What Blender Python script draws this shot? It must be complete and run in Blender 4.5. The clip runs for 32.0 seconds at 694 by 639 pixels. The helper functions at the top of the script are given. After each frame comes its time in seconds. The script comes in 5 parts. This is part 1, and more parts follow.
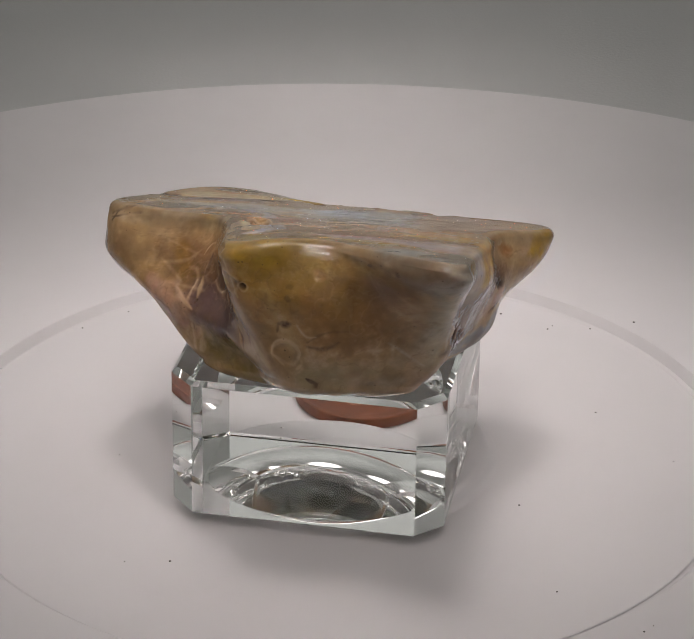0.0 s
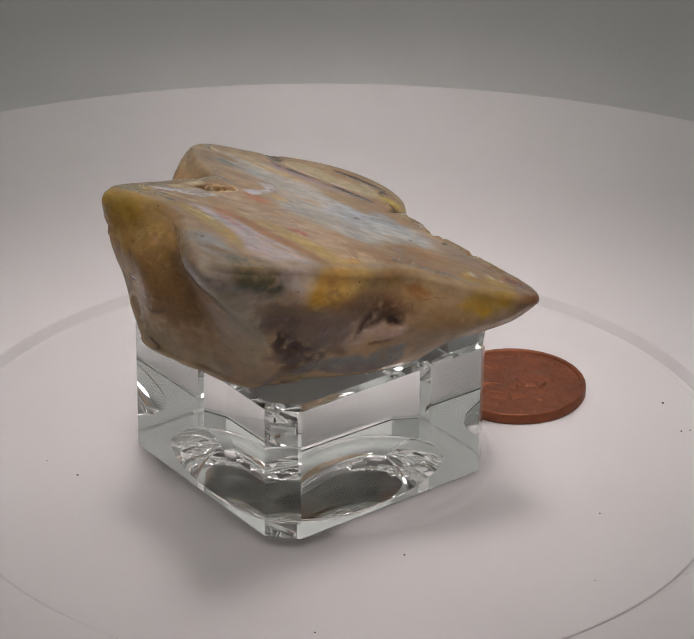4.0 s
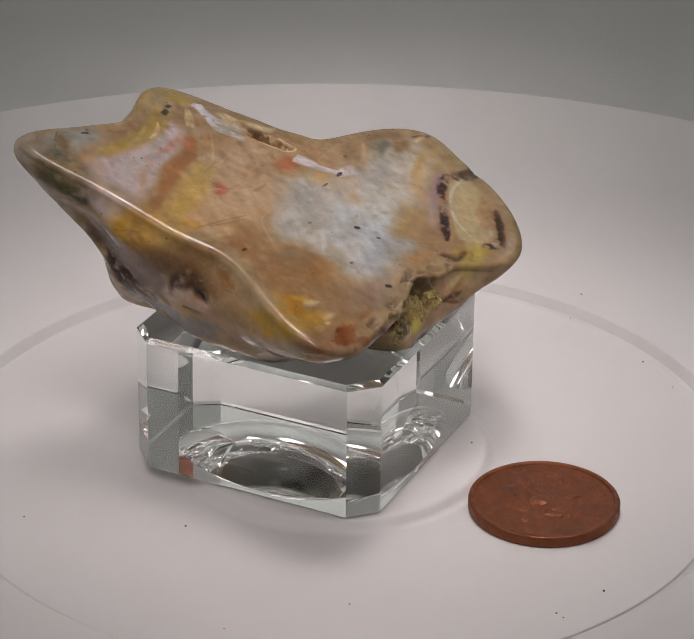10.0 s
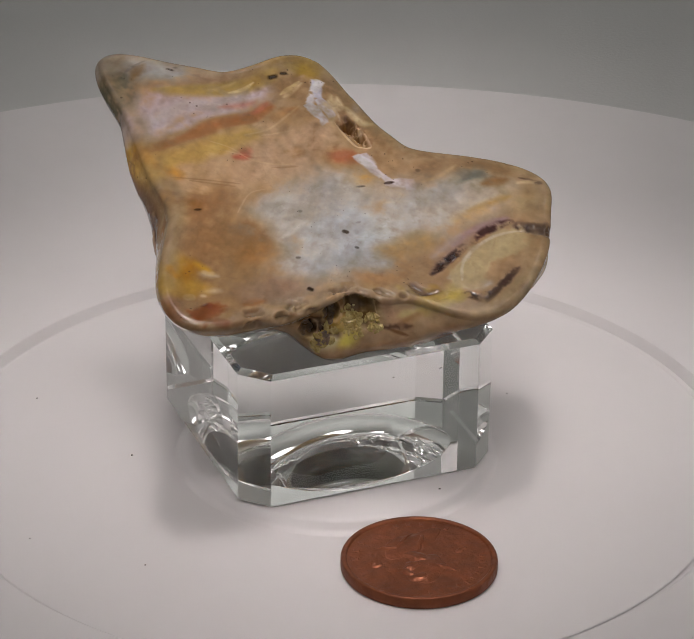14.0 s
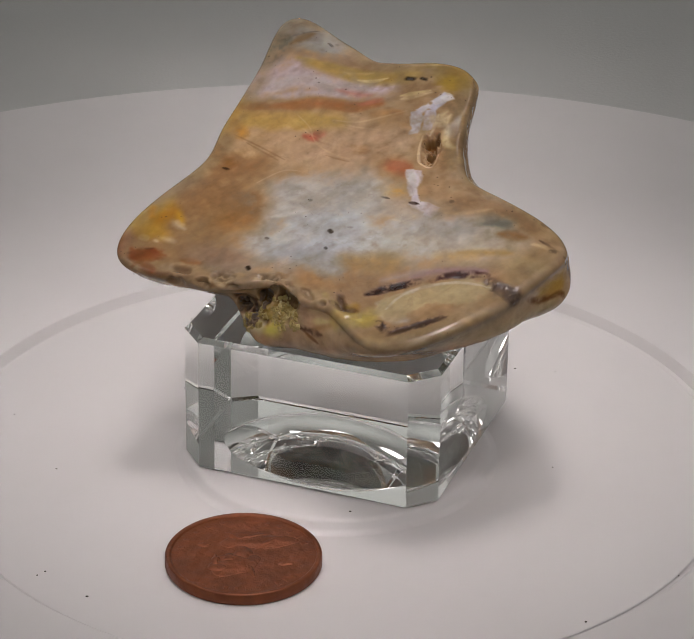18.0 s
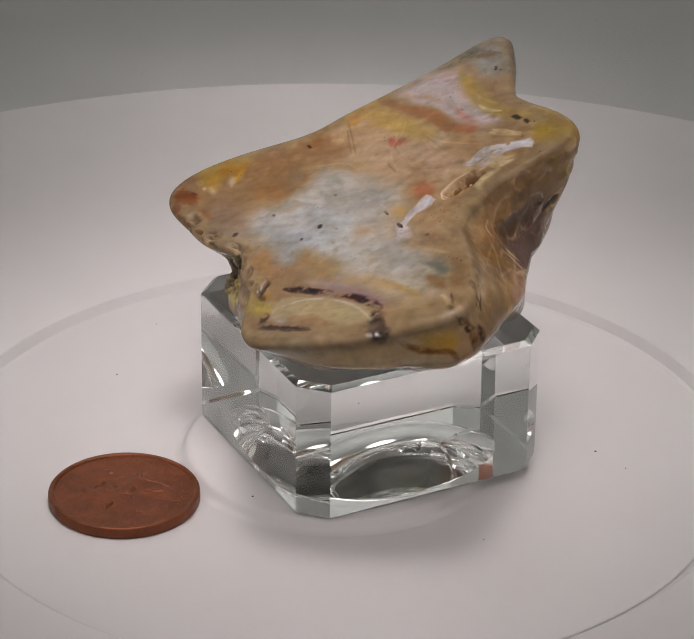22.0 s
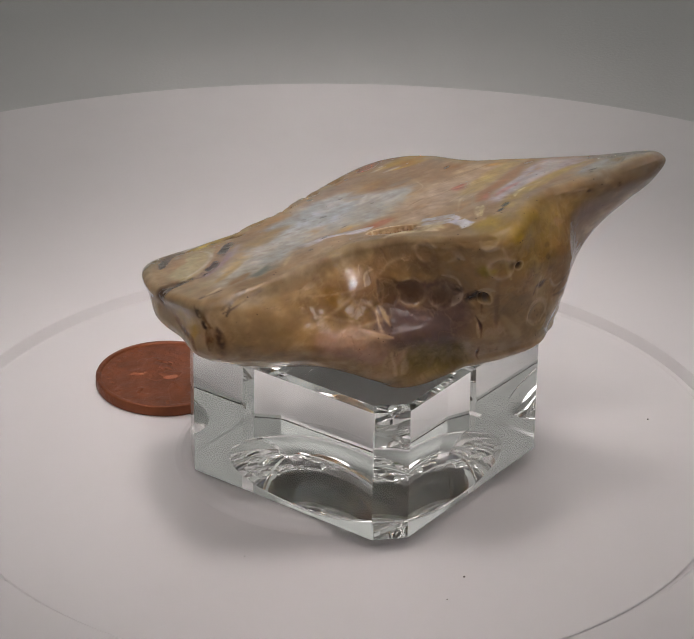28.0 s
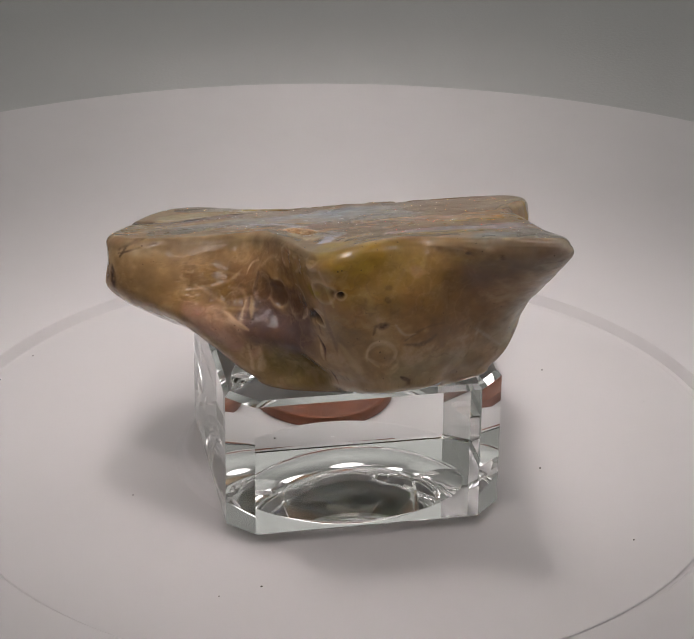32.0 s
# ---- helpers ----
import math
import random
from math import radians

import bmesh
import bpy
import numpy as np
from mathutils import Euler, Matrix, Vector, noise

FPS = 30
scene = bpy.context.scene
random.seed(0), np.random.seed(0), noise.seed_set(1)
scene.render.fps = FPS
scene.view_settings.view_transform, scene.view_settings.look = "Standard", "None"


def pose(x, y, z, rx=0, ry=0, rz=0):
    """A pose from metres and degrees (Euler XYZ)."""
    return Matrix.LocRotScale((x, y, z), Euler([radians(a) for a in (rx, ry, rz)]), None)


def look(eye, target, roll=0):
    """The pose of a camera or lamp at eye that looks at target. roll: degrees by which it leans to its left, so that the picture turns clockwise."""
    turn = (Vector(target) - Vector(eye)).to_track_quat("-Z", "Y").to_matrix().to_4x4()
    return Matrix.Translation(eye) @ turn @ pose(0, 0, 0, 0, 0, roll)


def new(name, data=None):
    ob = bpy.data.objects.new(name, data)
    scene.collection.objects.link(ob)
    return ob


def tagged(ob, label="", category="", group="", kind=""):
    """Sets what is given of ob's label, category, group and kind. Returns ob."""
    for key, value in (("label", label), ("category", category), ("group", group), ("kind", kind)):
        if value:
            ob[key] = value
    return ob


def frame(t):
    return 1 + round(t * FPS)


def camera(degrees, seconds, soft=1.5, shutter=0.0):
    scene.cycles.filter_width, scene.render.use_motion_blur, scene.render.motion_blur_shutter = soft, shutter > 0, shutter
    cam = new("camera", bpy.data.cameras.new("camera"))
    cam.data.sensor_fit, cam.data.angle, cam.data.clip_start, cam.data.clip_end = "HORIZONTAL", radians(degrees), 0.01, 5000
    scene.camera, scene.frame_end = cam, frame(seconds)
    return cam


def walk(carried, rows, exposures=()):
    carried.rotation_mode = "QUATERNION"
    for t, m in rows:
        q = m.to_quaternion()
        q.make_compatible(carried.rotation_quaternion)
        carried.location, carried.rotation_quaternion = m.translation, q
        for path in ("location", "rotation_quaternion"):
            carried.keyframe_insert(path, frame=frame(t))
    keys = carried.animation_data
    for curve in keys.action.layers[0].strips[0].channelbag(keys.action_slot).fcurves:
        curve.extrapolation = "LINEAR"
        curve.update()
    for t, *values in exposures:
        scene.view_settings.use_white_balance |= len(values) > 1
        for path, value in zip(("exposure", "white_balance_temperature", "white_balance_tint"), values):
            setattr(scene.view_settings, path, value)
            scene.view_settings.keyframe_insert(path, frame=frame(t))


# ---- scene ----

MM = 0.001

# ---------------------------------------------------------------- camera
cam = camera(13.678, 32.0, soft=0.8)
eye_pose = look((0.0, -0.325469, 0.187571), (0.001147, 0.0, 0.019358), 0.724)
walk(cam, [(0.0, eye_pose), (32.0, eye_pose)])


def table_turn(t):
    """Turn of the turntable at t seconds, in degrees."""
    return -(10.57965 * t + 0.002926 * (t - 16.0) ** 2)


# ---------------------------------------------------------------- light
world = bpy.data.worlds.new("tent_light")
scene.world = world
world.use_nodes = True
world.node_tree.nodes["Background"].inputs["Color"].default_value = (1.0, 0.97, 0.95, 1)
world.node_tree.nodes["Background"].inputs["Strength"].default_value = 0.02
scene.view_settings.exposure = 0.0
scene.cycles.max_bounces = scene.cycles.transmission_bounces = scene.cycles.glossy_bounces = 32


def spot(name, eye, target, watts, degrees, blend, radius, color):
    data = bpy.data.lights.new(name, "SPOT")
    data.energy, data.spot_size, data.spot_blend, data.shadow_soft_size, data.color = watts, radians(degrees), blend, radius, color
    ob = new(name, data)
    ob.matrix_world = look(eye, target)
    return ob


# A front strip light, an added top beam and an added ring of lamps over the turntable, and four added lamps that wash
# the tent's white walls.


def softbox(name, eye, target, watts, wide, tall, degrees, color):
    data = bpy.data.lights.new(name, "AREA")
    data.shape, data.size, data.size_y, data.spread = "RECTANGLE", wide, tall, radians(degrees)
    data.energy, data.color = watts, color
    ob = new(name, data)
    way = (Vector(target) - Vector(eye)).normalized()
    side = way.cross(Vector((0, 1, 0))).normalized()
    ob.matrix_world = Matrix.Translation(eye) @ Matrix((side, side.cross(way), -way)).transposed().to_4x4()
    return ob


STRIP = (1.0, 0.918, 0.90)
# added overhead beam, unseen: brightens the rear plate, leaves the view's corners dark
softbox("top_fill", (0.0, 0.050, 0.32), (0.0, 0.050, 0.0), 0.028, 0.07, 0.26, 22, STRIP)
softbox("front_softbox", (0.0, -0.16, 0.36), (0.0, 0.01, 0.005), 0.010, 0.20, 0.005, 17, STRIP)
softbox("light_panel", (0.0, 0.03, 0.30), (0.0, 0.03, 0.0), 0.15, 0.18, 0.12, 180, (1.0, 0.945, 0.93))
# added, unseen lamps round the turntable light the stone from every side; narrow cones darken the corners
for k in range(10):
    a = radians(36 * k + 18)
    spot("ring_fill", (0.22 * math.cos(a), 0.22 * math.sin(a) + 0.01, 0.27), (0.0, 0.016, 0.008), 0.50 - 0.22 * math.sin(a), 14.5, 1.0, 0.045, STRIP)
# unseen lamps added to brighten the walls that the glass and stone sides face
WASH = (1.0, 0.965, 0.945)
spot("back_fill", (0.0, 0.18, 0.32), (0.0, 0.60, 0.27), 2.8, 140, 1.0, 0.03, WASH)
spot("left_fill", (-0.20, 0.0, 0.32), (-0.60, 0.0, 0.27), 1.5, 140, 1.0, 0.03, WASH)
spot("right_fill", (0.20, 0.0, 0.32), (0.60, 0.0, 0.27), 1.5, 140, 1.0, 0.03, WASH)
spot("front_fill", (0.0, -0.42, 0.32), (0.0, -0.90, 0.27), 3.8, 140, 1.0, 0.03, WASH)

# ---------------------------------------------------------------- helpers


def link(name, me, material, parent=None, label="", smooth=True):
    me.materials.append(material)
    if smooth:
        me.polygons.foreach_set("use_smooth", [True] * len(me.polygons))
    ob = new(name, me)
    if parent is not None:
        ob.parent = parent
    if label:
        tagged(ob, label)
    return ob


def part(name, bm, material, parent=None, label="", smooth=True):
    me = bpy.data.meshes.new(name)
    bm.to_mesh(me)
    bm.free()
    return link(name, me, material, parent, label, smooth)


def grid_mesh(name, rings, close_first=True, close_last=True):
    """A mesh from closed rings of points, all of one length."""
    rings = np.asarray(rings, dtype=float)
    nr, nc = rings.shape[:2]
    verts = rings.reshape(-1, 3)
    a = np.arange(nr - 1)[:, None] * nc
    c = np.arange(nc)[None, :]
    d = (c + 1) % nc
    quads = np.stack([a + c, a + d, a + nc + d, a + nc + c], -1).reshape(-1, 4).tolist()
    if close_first:
        quads.append(list(range(nc - 1, -1, -1)))
    if close_last:
        quads.append([(nr - 1) * nc + k for k in range(nc)])
    me = bpy.data.meshes.new(name)
    me.from_pydata(verts.tolist(), [], quads)
    me.update()
    return me


def revolve(name, profile, n=160, close_first=True, close_last=True):
    """A turned body from (radius, height) in millimetres, outside last to inside first."""
    a = np.arange(n) * 2 * np.pi / n
    rings = [np.stack([r * np.cos(a), r * np.sin(a), np.full(n, z)], -1) * MM for r, z in profile]
    return grid_mesh(name, rings, close_first, close_last)


def sharp_edges(me, degrees=30):
    me.polygons.foreach_set("use_smooth", [True] * len(me.polygons))
    me.set_sharp_from_angle(angle=radians(degrees))


def principled(name, color, rough=0.5, **extra):
    m = bpy.data.materials.new(name)
    m.use_nodes = True
    b = m.node_tree.nodes["Principled BSDF"]
    b.inputs["Base Color"].default_value = (*color, 1)
    b.inputs["Roughness"].default_value = rough
    for k, v in extra.items():
        b.inputs[k.replace("_", " ")].default_value = v
    return m, m.node_tree, b


# ---------------------------------------------------------------- materials


def node(tree, kind, **values):
    n = tree.nodes.new(kind)
    for k, v in values.items():
        n.inputs[k].default_value = v
    return n


def noise_bump(tree, shader, scale, strength, distance, detail=4.0):
    """Fine relief from noise in the thing's own space; returns the noise node."""
    co = tree.nodes.new("ShaderNodeTexCoord")
    nz = node(tree, "ShaderNodeTexNoise", Scale=scale, Detail=detail)
    tree.links.new(co.outputs["Object"], nz.inputs["Vector"])
    bp = node(tree, "ShaderNodeBump", Strength=strength, Distance=distance)
    tree.links.new(nz.outputs["Fac"], bp.inputs["Height"])
    tree.links.new(bp.outputs["Normal"], shader.inputs["Normal"])
    return nz


def vary(tree, shader, scale, low, high, detail=3.0, socket="Base Color"):
    """Blend a socket between two colours or two grey values with noise."""
    co = tree.nodes.new("ShaderNodeTexCoord")
    nz = node(tree, "ShaderNodeTexNoise", Scale=scale, Detail=detail)
    rp = tree.nodes.new("ShaderNodeValToRGB")
    rp.color_ramp.elements[0].position, rp.color_ramp.elements[1].position = 0.3, 0.7
    rp.color_ramp.elements[0].color, rp.color_ramp.elements[1].color = (*low, 1), (*high, 1)
    tree.links.new(co.outputs["Object"], nz.inputs["Vector"])
    tree.links.new(nz.outputs["Fac"], rp.inputs["Fac"])
    tree.links.new(rp.outputs["Color"], shader.inputs[socket])
    return rp


white_plastic, tree, shader = principled("white_plastic", (0.62, 0.6, 0.59), 0.4)
vary(tree, shader, 22, (0.598, 0.575, 0.58), (0.632, 0.61, 0.617))
vary(tree, shader, 160, (0.36, 0.36, 0.36), (0.48, 0.48, 0.48), socket="Roughness")
noise_bump(tree, shader, 900, 0.04, 0.0002)

grey_cloth, tree, shader = principled("grey_cloth", (0.62, 0.64, 0.63), 0.95)
vary(tree, shader, 14, (0.56, 0.565, 0.56), (0.61, 0.61, 0.605))
noise_bump(tree, shader, 1400, 0.15, 0.0004)

tent_cloth, tree, shader = principled("tent_cloth", (0.8, 0.8, 0.78), 0.95)
vary(tree, shader, 6, (0.76, 0.77, 0.75), (0.82, 0.82, 0.80))

glass, tree, shader = principled("glass", (0.97, 0.995, 0.985), 0.0, IOR=1.51, Transmission_Weight=1.0)

copper, tree, shader = principled("copper", (0.42, 0.16, 0.08), 0.40, Metallic=0.62)
vary(tree, shader, 420, (0.15, 0.044, 0.018), (0.235, 0.072, 0.029), 6.0)
vary(tree, shader, 700, (0.36, 0.36, 0.36), (0.55, 0.55, 0.55), socket="Roughness")
noise_bump(tree, shader, 600, 0.6, 0.0005, 6.0)

dust, tree, shader = principled("dust", (0.08, 0.07, 0.065), 0.9)
vary(tree, shader, 3000, (0.05, 0.045, 0.04), (0.12, 0.11, 0.10))

agate, tree, shader = principled("agate", (0.35, 0.24, 0.13), 0.16, Subsurface_Weight=0.4, Subsurface_Scale=0.0022, Transmission_Weight=0.2, IOR=1.53, Coat_Weight=0.05, Coat_Roughness=0.06, Specular_IOR_Level=0.27)
shader.inputs["Subsurface Radius"].default_value = (1.0, 0.65, 0.35)
mineral = tree.nodes.new("ShaderNodeAttribute")
mineral.attribute_name = "mineral"
co = tree.nodes.new("ShaderNodeTexCoord")
grain = node(tree, "ShaderNodeTexNoise", Scale=520.0, Detail=5.0, Roughness=0.6)
wave = node(tree, "ShaderNodeMapRange")
for k, v in (("From Min", 0.25), ("From Max", 0.75), ("To Min", 0.84), ("To Max", 1.14)):
    wave.inputs[k].default_value = v
tint = tree.nodes.new("ShaderNodeMix")
tint.data_type, tint.blend_type = "RGBA", "MULTIPLY"
tint.inputs[0].default_value = 1.0
tree.links.new(co.outputs["Object"], grain.inputs["Vector"])
tree.links.new(grain.outputs["Fac"], wave.inputs["Value"])
tree.links.new(mineral.outputs["Color"], tint.inputs[6])
tree.links.new(wave.outputs["Result"], tint.inputs[7])
# small dark inclusions, thick in some patches and thin in others
dots = node(tree, "ShaderNodeTexVoronoi", Scale=1000.0)
patch = node(tree, "ShaderNodeTexNoise", Scale=150.0, Detail=3.0)
limit = node(tree, "ShaderNodeMapRange")
for k, v in (("From Min", 0.45), ("From Max", 0.8), ("To Min", 0.0), ("To Max", 0.22)):
    limit.inputs[k].default_value = v
inside = tree.nodes.new("ShaderNodeMath")
inside.operation = "LESS_THAN"
speck = tree.nodes.new("ShaderNodeMix")
speck.data_type = "RGBA"
speck.inputs[7].default_value = (0.06, 0.035, 0.02, 1)
fade = tree.nodes.new("ShaderNodeMath")
fade.operation = "MULTIPLY"
fade.inputs[1].default_value = 0.7
for node_in in (dots, patch):
    tree.links.new(co.outputs["Object"], node_in.inputs["Vector"])
tree.links.new(patch.outputs["Fac"], limit.inputs["Value"])
tree.links.new(dots.outputs["Distance"], inside.inputs[0])
tree.links.new(limit.outputs["Result"], inside.inputs[1])
tree.links.new(inside.outputs[0], fade.inputs[0])
tree.links.new(fade.outputs[0], speck.inputs[0])
tree.links.new(tint.outputs[2], speck.inputs[6])
tree.links.new(speck.outputs[2], shader.inputs["Base Color"])
vary(tree, shader, 260, (0.08, 0.08, 0.08), (0.20, 0.20, 0.20), 5.0, "Roughness")
noise_bump(tree, shader, 420, 0.05, 0.0003, 6.0)

# ---------------------------------------------------------------- setting


def slab(name, low, high, material, label):
    bm = bmesh.new()
    bmesh.ops.create_cube(bm, size=1.0)
    mid, span = (Vector(low) + Vector(high)) / 2, Vector(high) - Vector(low)
    for v in bm.verts:
        v.co = Vector(v.co[k] * span[k] + mid[k] for k in range(3))
    return tagged(part(name, bm, material, smooth=False), label, "wall", kind="structure")


tagged(slab("ground", (-0.6, -0.9, -0.03), (0.6, 0.6, -0.02), grey_cloth, "pale grey cloth under the turntable"), category="ground")
slab("wall_back", (-0.6, 0.6, -0.03), (0.6, 0.61, 0.8), tent_cloth, "white cloth wall of a photo tent")
slab("wall_left", (-0.61, -0.9, -0.03), (-0.6, 0.6, 0.8), tent_cloth, "white cloth wall of a photo tent")
slab("wall_right", (0.6, -0.9, -0.03), (0.61, 0.6, 0.8), tent_cloth, "white cloth wall of a photo tent")
slab("wall_front", (-0.6, -0.91, -0.03), (0.6, -0.9, 0.8), tent_cloth, "white cloth wall of a photo tent")
slab("ceiling", (-0.6, -0.9, 0.8), (0.6, 0.6, 0.81), tent_cloth, "white cloth roof of a photo tent")

# ---------------------------------------------------------------- turntable
base = tagged(new("turntable_stand"), "round white plastic turntable stand with a wide flat rim", "turntable")
base.location = (0.35 * MM, 0.25 * MM, 0)
plate = revolve("rim_plate", [(118, -19.9), (121, -18), (121.4, 0.3), (120.6, 1.1), (120, 1.2), (52.6, 1.2), (52.0, 1.0), (51.2, 0.1), (51.0, -0.14), (50.6, -0.2), (49.0, -0.7)], 240, True, False)
sharp_edges(plate, 25)
link("rim_plate", plate, white_plastic, base, smooth=False)
collar = revolve("collar", [(49.2, -19.8), (49.2, -0.75), (48.0, -0.8), (2.0, -0.8)], 160)
sharp_edges(collar, 25)
link("collar", collar, white_plastic, base, smooth=False)
turntable = tagged(new("turntable_disc"), "round white plastic turning disc with a raised middle", "turntable")
disc = revolve("disc", [(48.4, -0.74), (50.2, -0.5), (50.48, -0.12), (50.3, 0.0), (19.0, 0.0)], 200)
sharp_edges(disc, 25)
link("disc", disc, white_plastic, turntable, smooth=False)
pad = revolve("pad", [(20.9, 0.0), (20.3, 0.12), (19.9, 0.5), (19.6, 1.1), (19.2, 1.4), (18.6, 1.5)], 160)
link("pad", pad, white_plastic, turntable, "low round white raised pad", smooth=False)
sharp_edges(pad, 40)

# ---------------------------------------------------------------- glass block
SIDE, CUT, TALL, DISH, DEEP = 34.15, 3.16, 18.55, 14.2, 4.0
block = tagged(new("glass_block"), "clear glass display block with cut corners and a round hollow", "glass block")


def glass_block_mesh():
    a, b = SIDE / 2, SIDE / 2 - CUT
    corners = [(a, b), (b, a), (-b, a), (-a, b), (-a, -b), (-b, -a), (b, -a), (a, -b)]
    outline = []
    for k in range(8):
        p, q = Vector(corners[k]), Vector(corners[(k + 1) % 8])
        steps = 20 if k % 2 == 0 else 90
        outline += [p.lerp(q, j / steps) for j in range(steps)]
    flat = np.array([(p.x, p.y) for p in outline])
    ang = np.arctan2(flat[:, 1], flat[:, 0])

    def ring(shrink, z):
        return np.c_[flat * (1 - shrink / a), np.full(len(flat), z)] * MM

    rings = []
    ball = (DISH ** 2 + DEEP ** 2) / (2 * DEEP)
    for k in range(72, -1, -1):
        r = DISH * math.cos(k / 72 * math.pi / 2) if k < 72 else 0.02
        z = math.sqrt(ball ** 2 - r ** 2) - (ball - DEEP)
        rings.append(np.c_[r * np.cos(ang), r * np.sin(ang), np.full(len(flat), z)] * MM)
    return grid_mesh("body", rings + [ring(0.3, 0), ring(0, 0.3), ring(0, TALL - 0.6), ring(0.6, TALL)])


body = glass_block_mesh()
sharp_edges(body, 20)
link("body", body, glass, block, smooth=False)

# ---------------------------------------------------------------- coin
coin = tagged(new("coin"), "worn brown copper coin lying flat on the turntable", "coin")
disc = revolve("disc", [(9.1, 0.0), (9.42, 0.06), (9.525, 0.22), (9.525, 1.28), (9.47, 1.40), (9.38, 1.3), (9.0, 1.26), (0.1, 1.26)], 160)
sharp_edges(disc, 25)
link("disc", disc, copper, coin, smooth=False)
rim = revolve("rim", [(8.75, 1.2), (8.82, 1.44), (8.95, 1.52), (9.3, 1.52), (9.42, 1.46), (9.46, 1.3)], 160, False, False)
link("rim", rim, copper, coin, "raised worn copper rim")


def relief_mesh(name, outline, height, steps=6):
    """A low rounded swelling on the coin's face within a closed outline in millimetres."""
    pts = np.array(outline)
    mid = pts.mean(0)
    rings = []
    for k in range(steps + 1):
        f = 1 - k / steps * 0.98
        z = 1.235 + height * (0.5 - 0.5 * math.cos(math.pi * min(1.0, (1 - f) * 1.6)))
        rings.append(np.c_[mid + (pts - mid) * f, np.full(len(pts), z)] * MM)
    return grid_mesh(name, rings)


def oval(cx, cy, a, b, turn, wobble, seed, n=48):
    rnd = random.Random(seed)
    w = [(rnd.uniform(-wobble, wobble), rnd.uniform(0, 6.28)) for _ in range(4)]
    out = []
    for k in range(n):
        t = 2 * math.pi * k / n
        r = 1 + sum(q * math.cos((j + 2) * t + p) for j, (q, p) in enumerate(w))
        x, y = a * r * math.cos(t), b * r * math.sin(t)
        out.append((cx + x * math.cos(turn) - y * math.sin(turn), cy + x * math.sin(turn) + y * math.cos(turn)))
    return out


SHAPES = ((0.6, 2.4, 3.6, 2.6, 0.5, 0.16), (2.2, 3.6, 1.6, 1.0, 0.2, 0.2), (-0.9, -3.4, 4.6, 2.3, 0.15, 0.16), (1.6, 1.2, 1.5, 1.2, 0.3, 0.22), (0.2, -0.4, 1.3, 2.0, 0.5, 0.2),
          (-2.4, -3.2, 1.9, 0.5, 0.9, 0.22), (-0.4, -4.2, 2.2, 0.45, 0.5, 0.22), (1.9, -3.6, 1.6, 0.4, -0.6, 0.22), (3.0, 2.0, 0.6, 1.4, 0.2, 0.2), (-1.5, 3.2, 0.5, 1.5, 0.6, 0.2), (5.2, -1.2, 0.9, 0.6, 0.1, 0.12), (-5.4, 1.0, 1.1, 0.5, 0.3, 0.12))
for k, (cx, cy, a, b, turn, height) in enumerate(SHAPES):
    link("relief", relief_mesh("relief", oval(cx, cy, a, b, turn, 0.13, k), 1.5 * height), copper, coin, "plain worn raised shape on the coin")
bar = bmesh.new()
bmesh.ops.create_cube(bar, size=1.0)
for v in bar.verts:
    top = v.co.z > 0
    v.co = Vector((v.co.x * (0.42 if top else 0.55) * MM, v.co.y * (0.75 if top else 0.9) * MM, v.co.z * 0.07 * MM))
bar_mesh = bpy.data.meshes.new("letter_bar")
bar.to_mesh(bar_mesh)
bar.free()
bar_mesh.materials.append(copper)
for k in [*range(24, 67, 4), *range(-24, 1, 6), *range(88, 110, 5)]:
    a = radians(k * 2.4)
    ob = new("letter_bar", bar_mesh)
    ob.parent = coin
    ob.matrix_basis = pose(7.75 * math.cos(a) * MM, 7.75 * math.sin(a) * MM, 1.27 * MM, 0, 0, math.degrees(a) - 90)

# ---------------------------------------------------------------- dust
SPECKS = ((23.2, -12.7), (-46.1, 21.1), (-30.2, 38.6), (29.7, 36.5), (22.6, 39.9), (41.0, 35.1), (34.3, 11.6), (-4.9, 16.8), (-28.0, -1.7), (43.6, -1.0), (29.0, 35.5), (-50.9, 21.6), (-19.7, -27.3), (27.0, -32.6), (36.5, -43.2), (35.0, 35.8), (-36.2, 33.4), (-25.2, -27.6), (37.7, -41.9))
rnd = random.Random(5)
bm = bmesh.new()
for x, y in SPECKS:
    z = 1.5 if math.hypot(x, y) > 51 or math.hypot(x, y) < 20 else 0.0
    size = rnd.uniform(0.09, 0.19)
    made = bmesh.ops.create_icosphere(bm, subdivisions=1, radius=size * MM)
    for v in made["verts"]:
        v.co = Vector((v.co.x * rnd.uniform(0.8, 1.3), v.co.y * rnd.uniform(0.7, 1.1), v.co.z * 0.6)) + Vector((x, y, z + size * 0.45)) * MM
specks = tagged(part("dust_specks", bm, dust), "scattered dark dust specks on the turntable", "dust", kind="stuff")

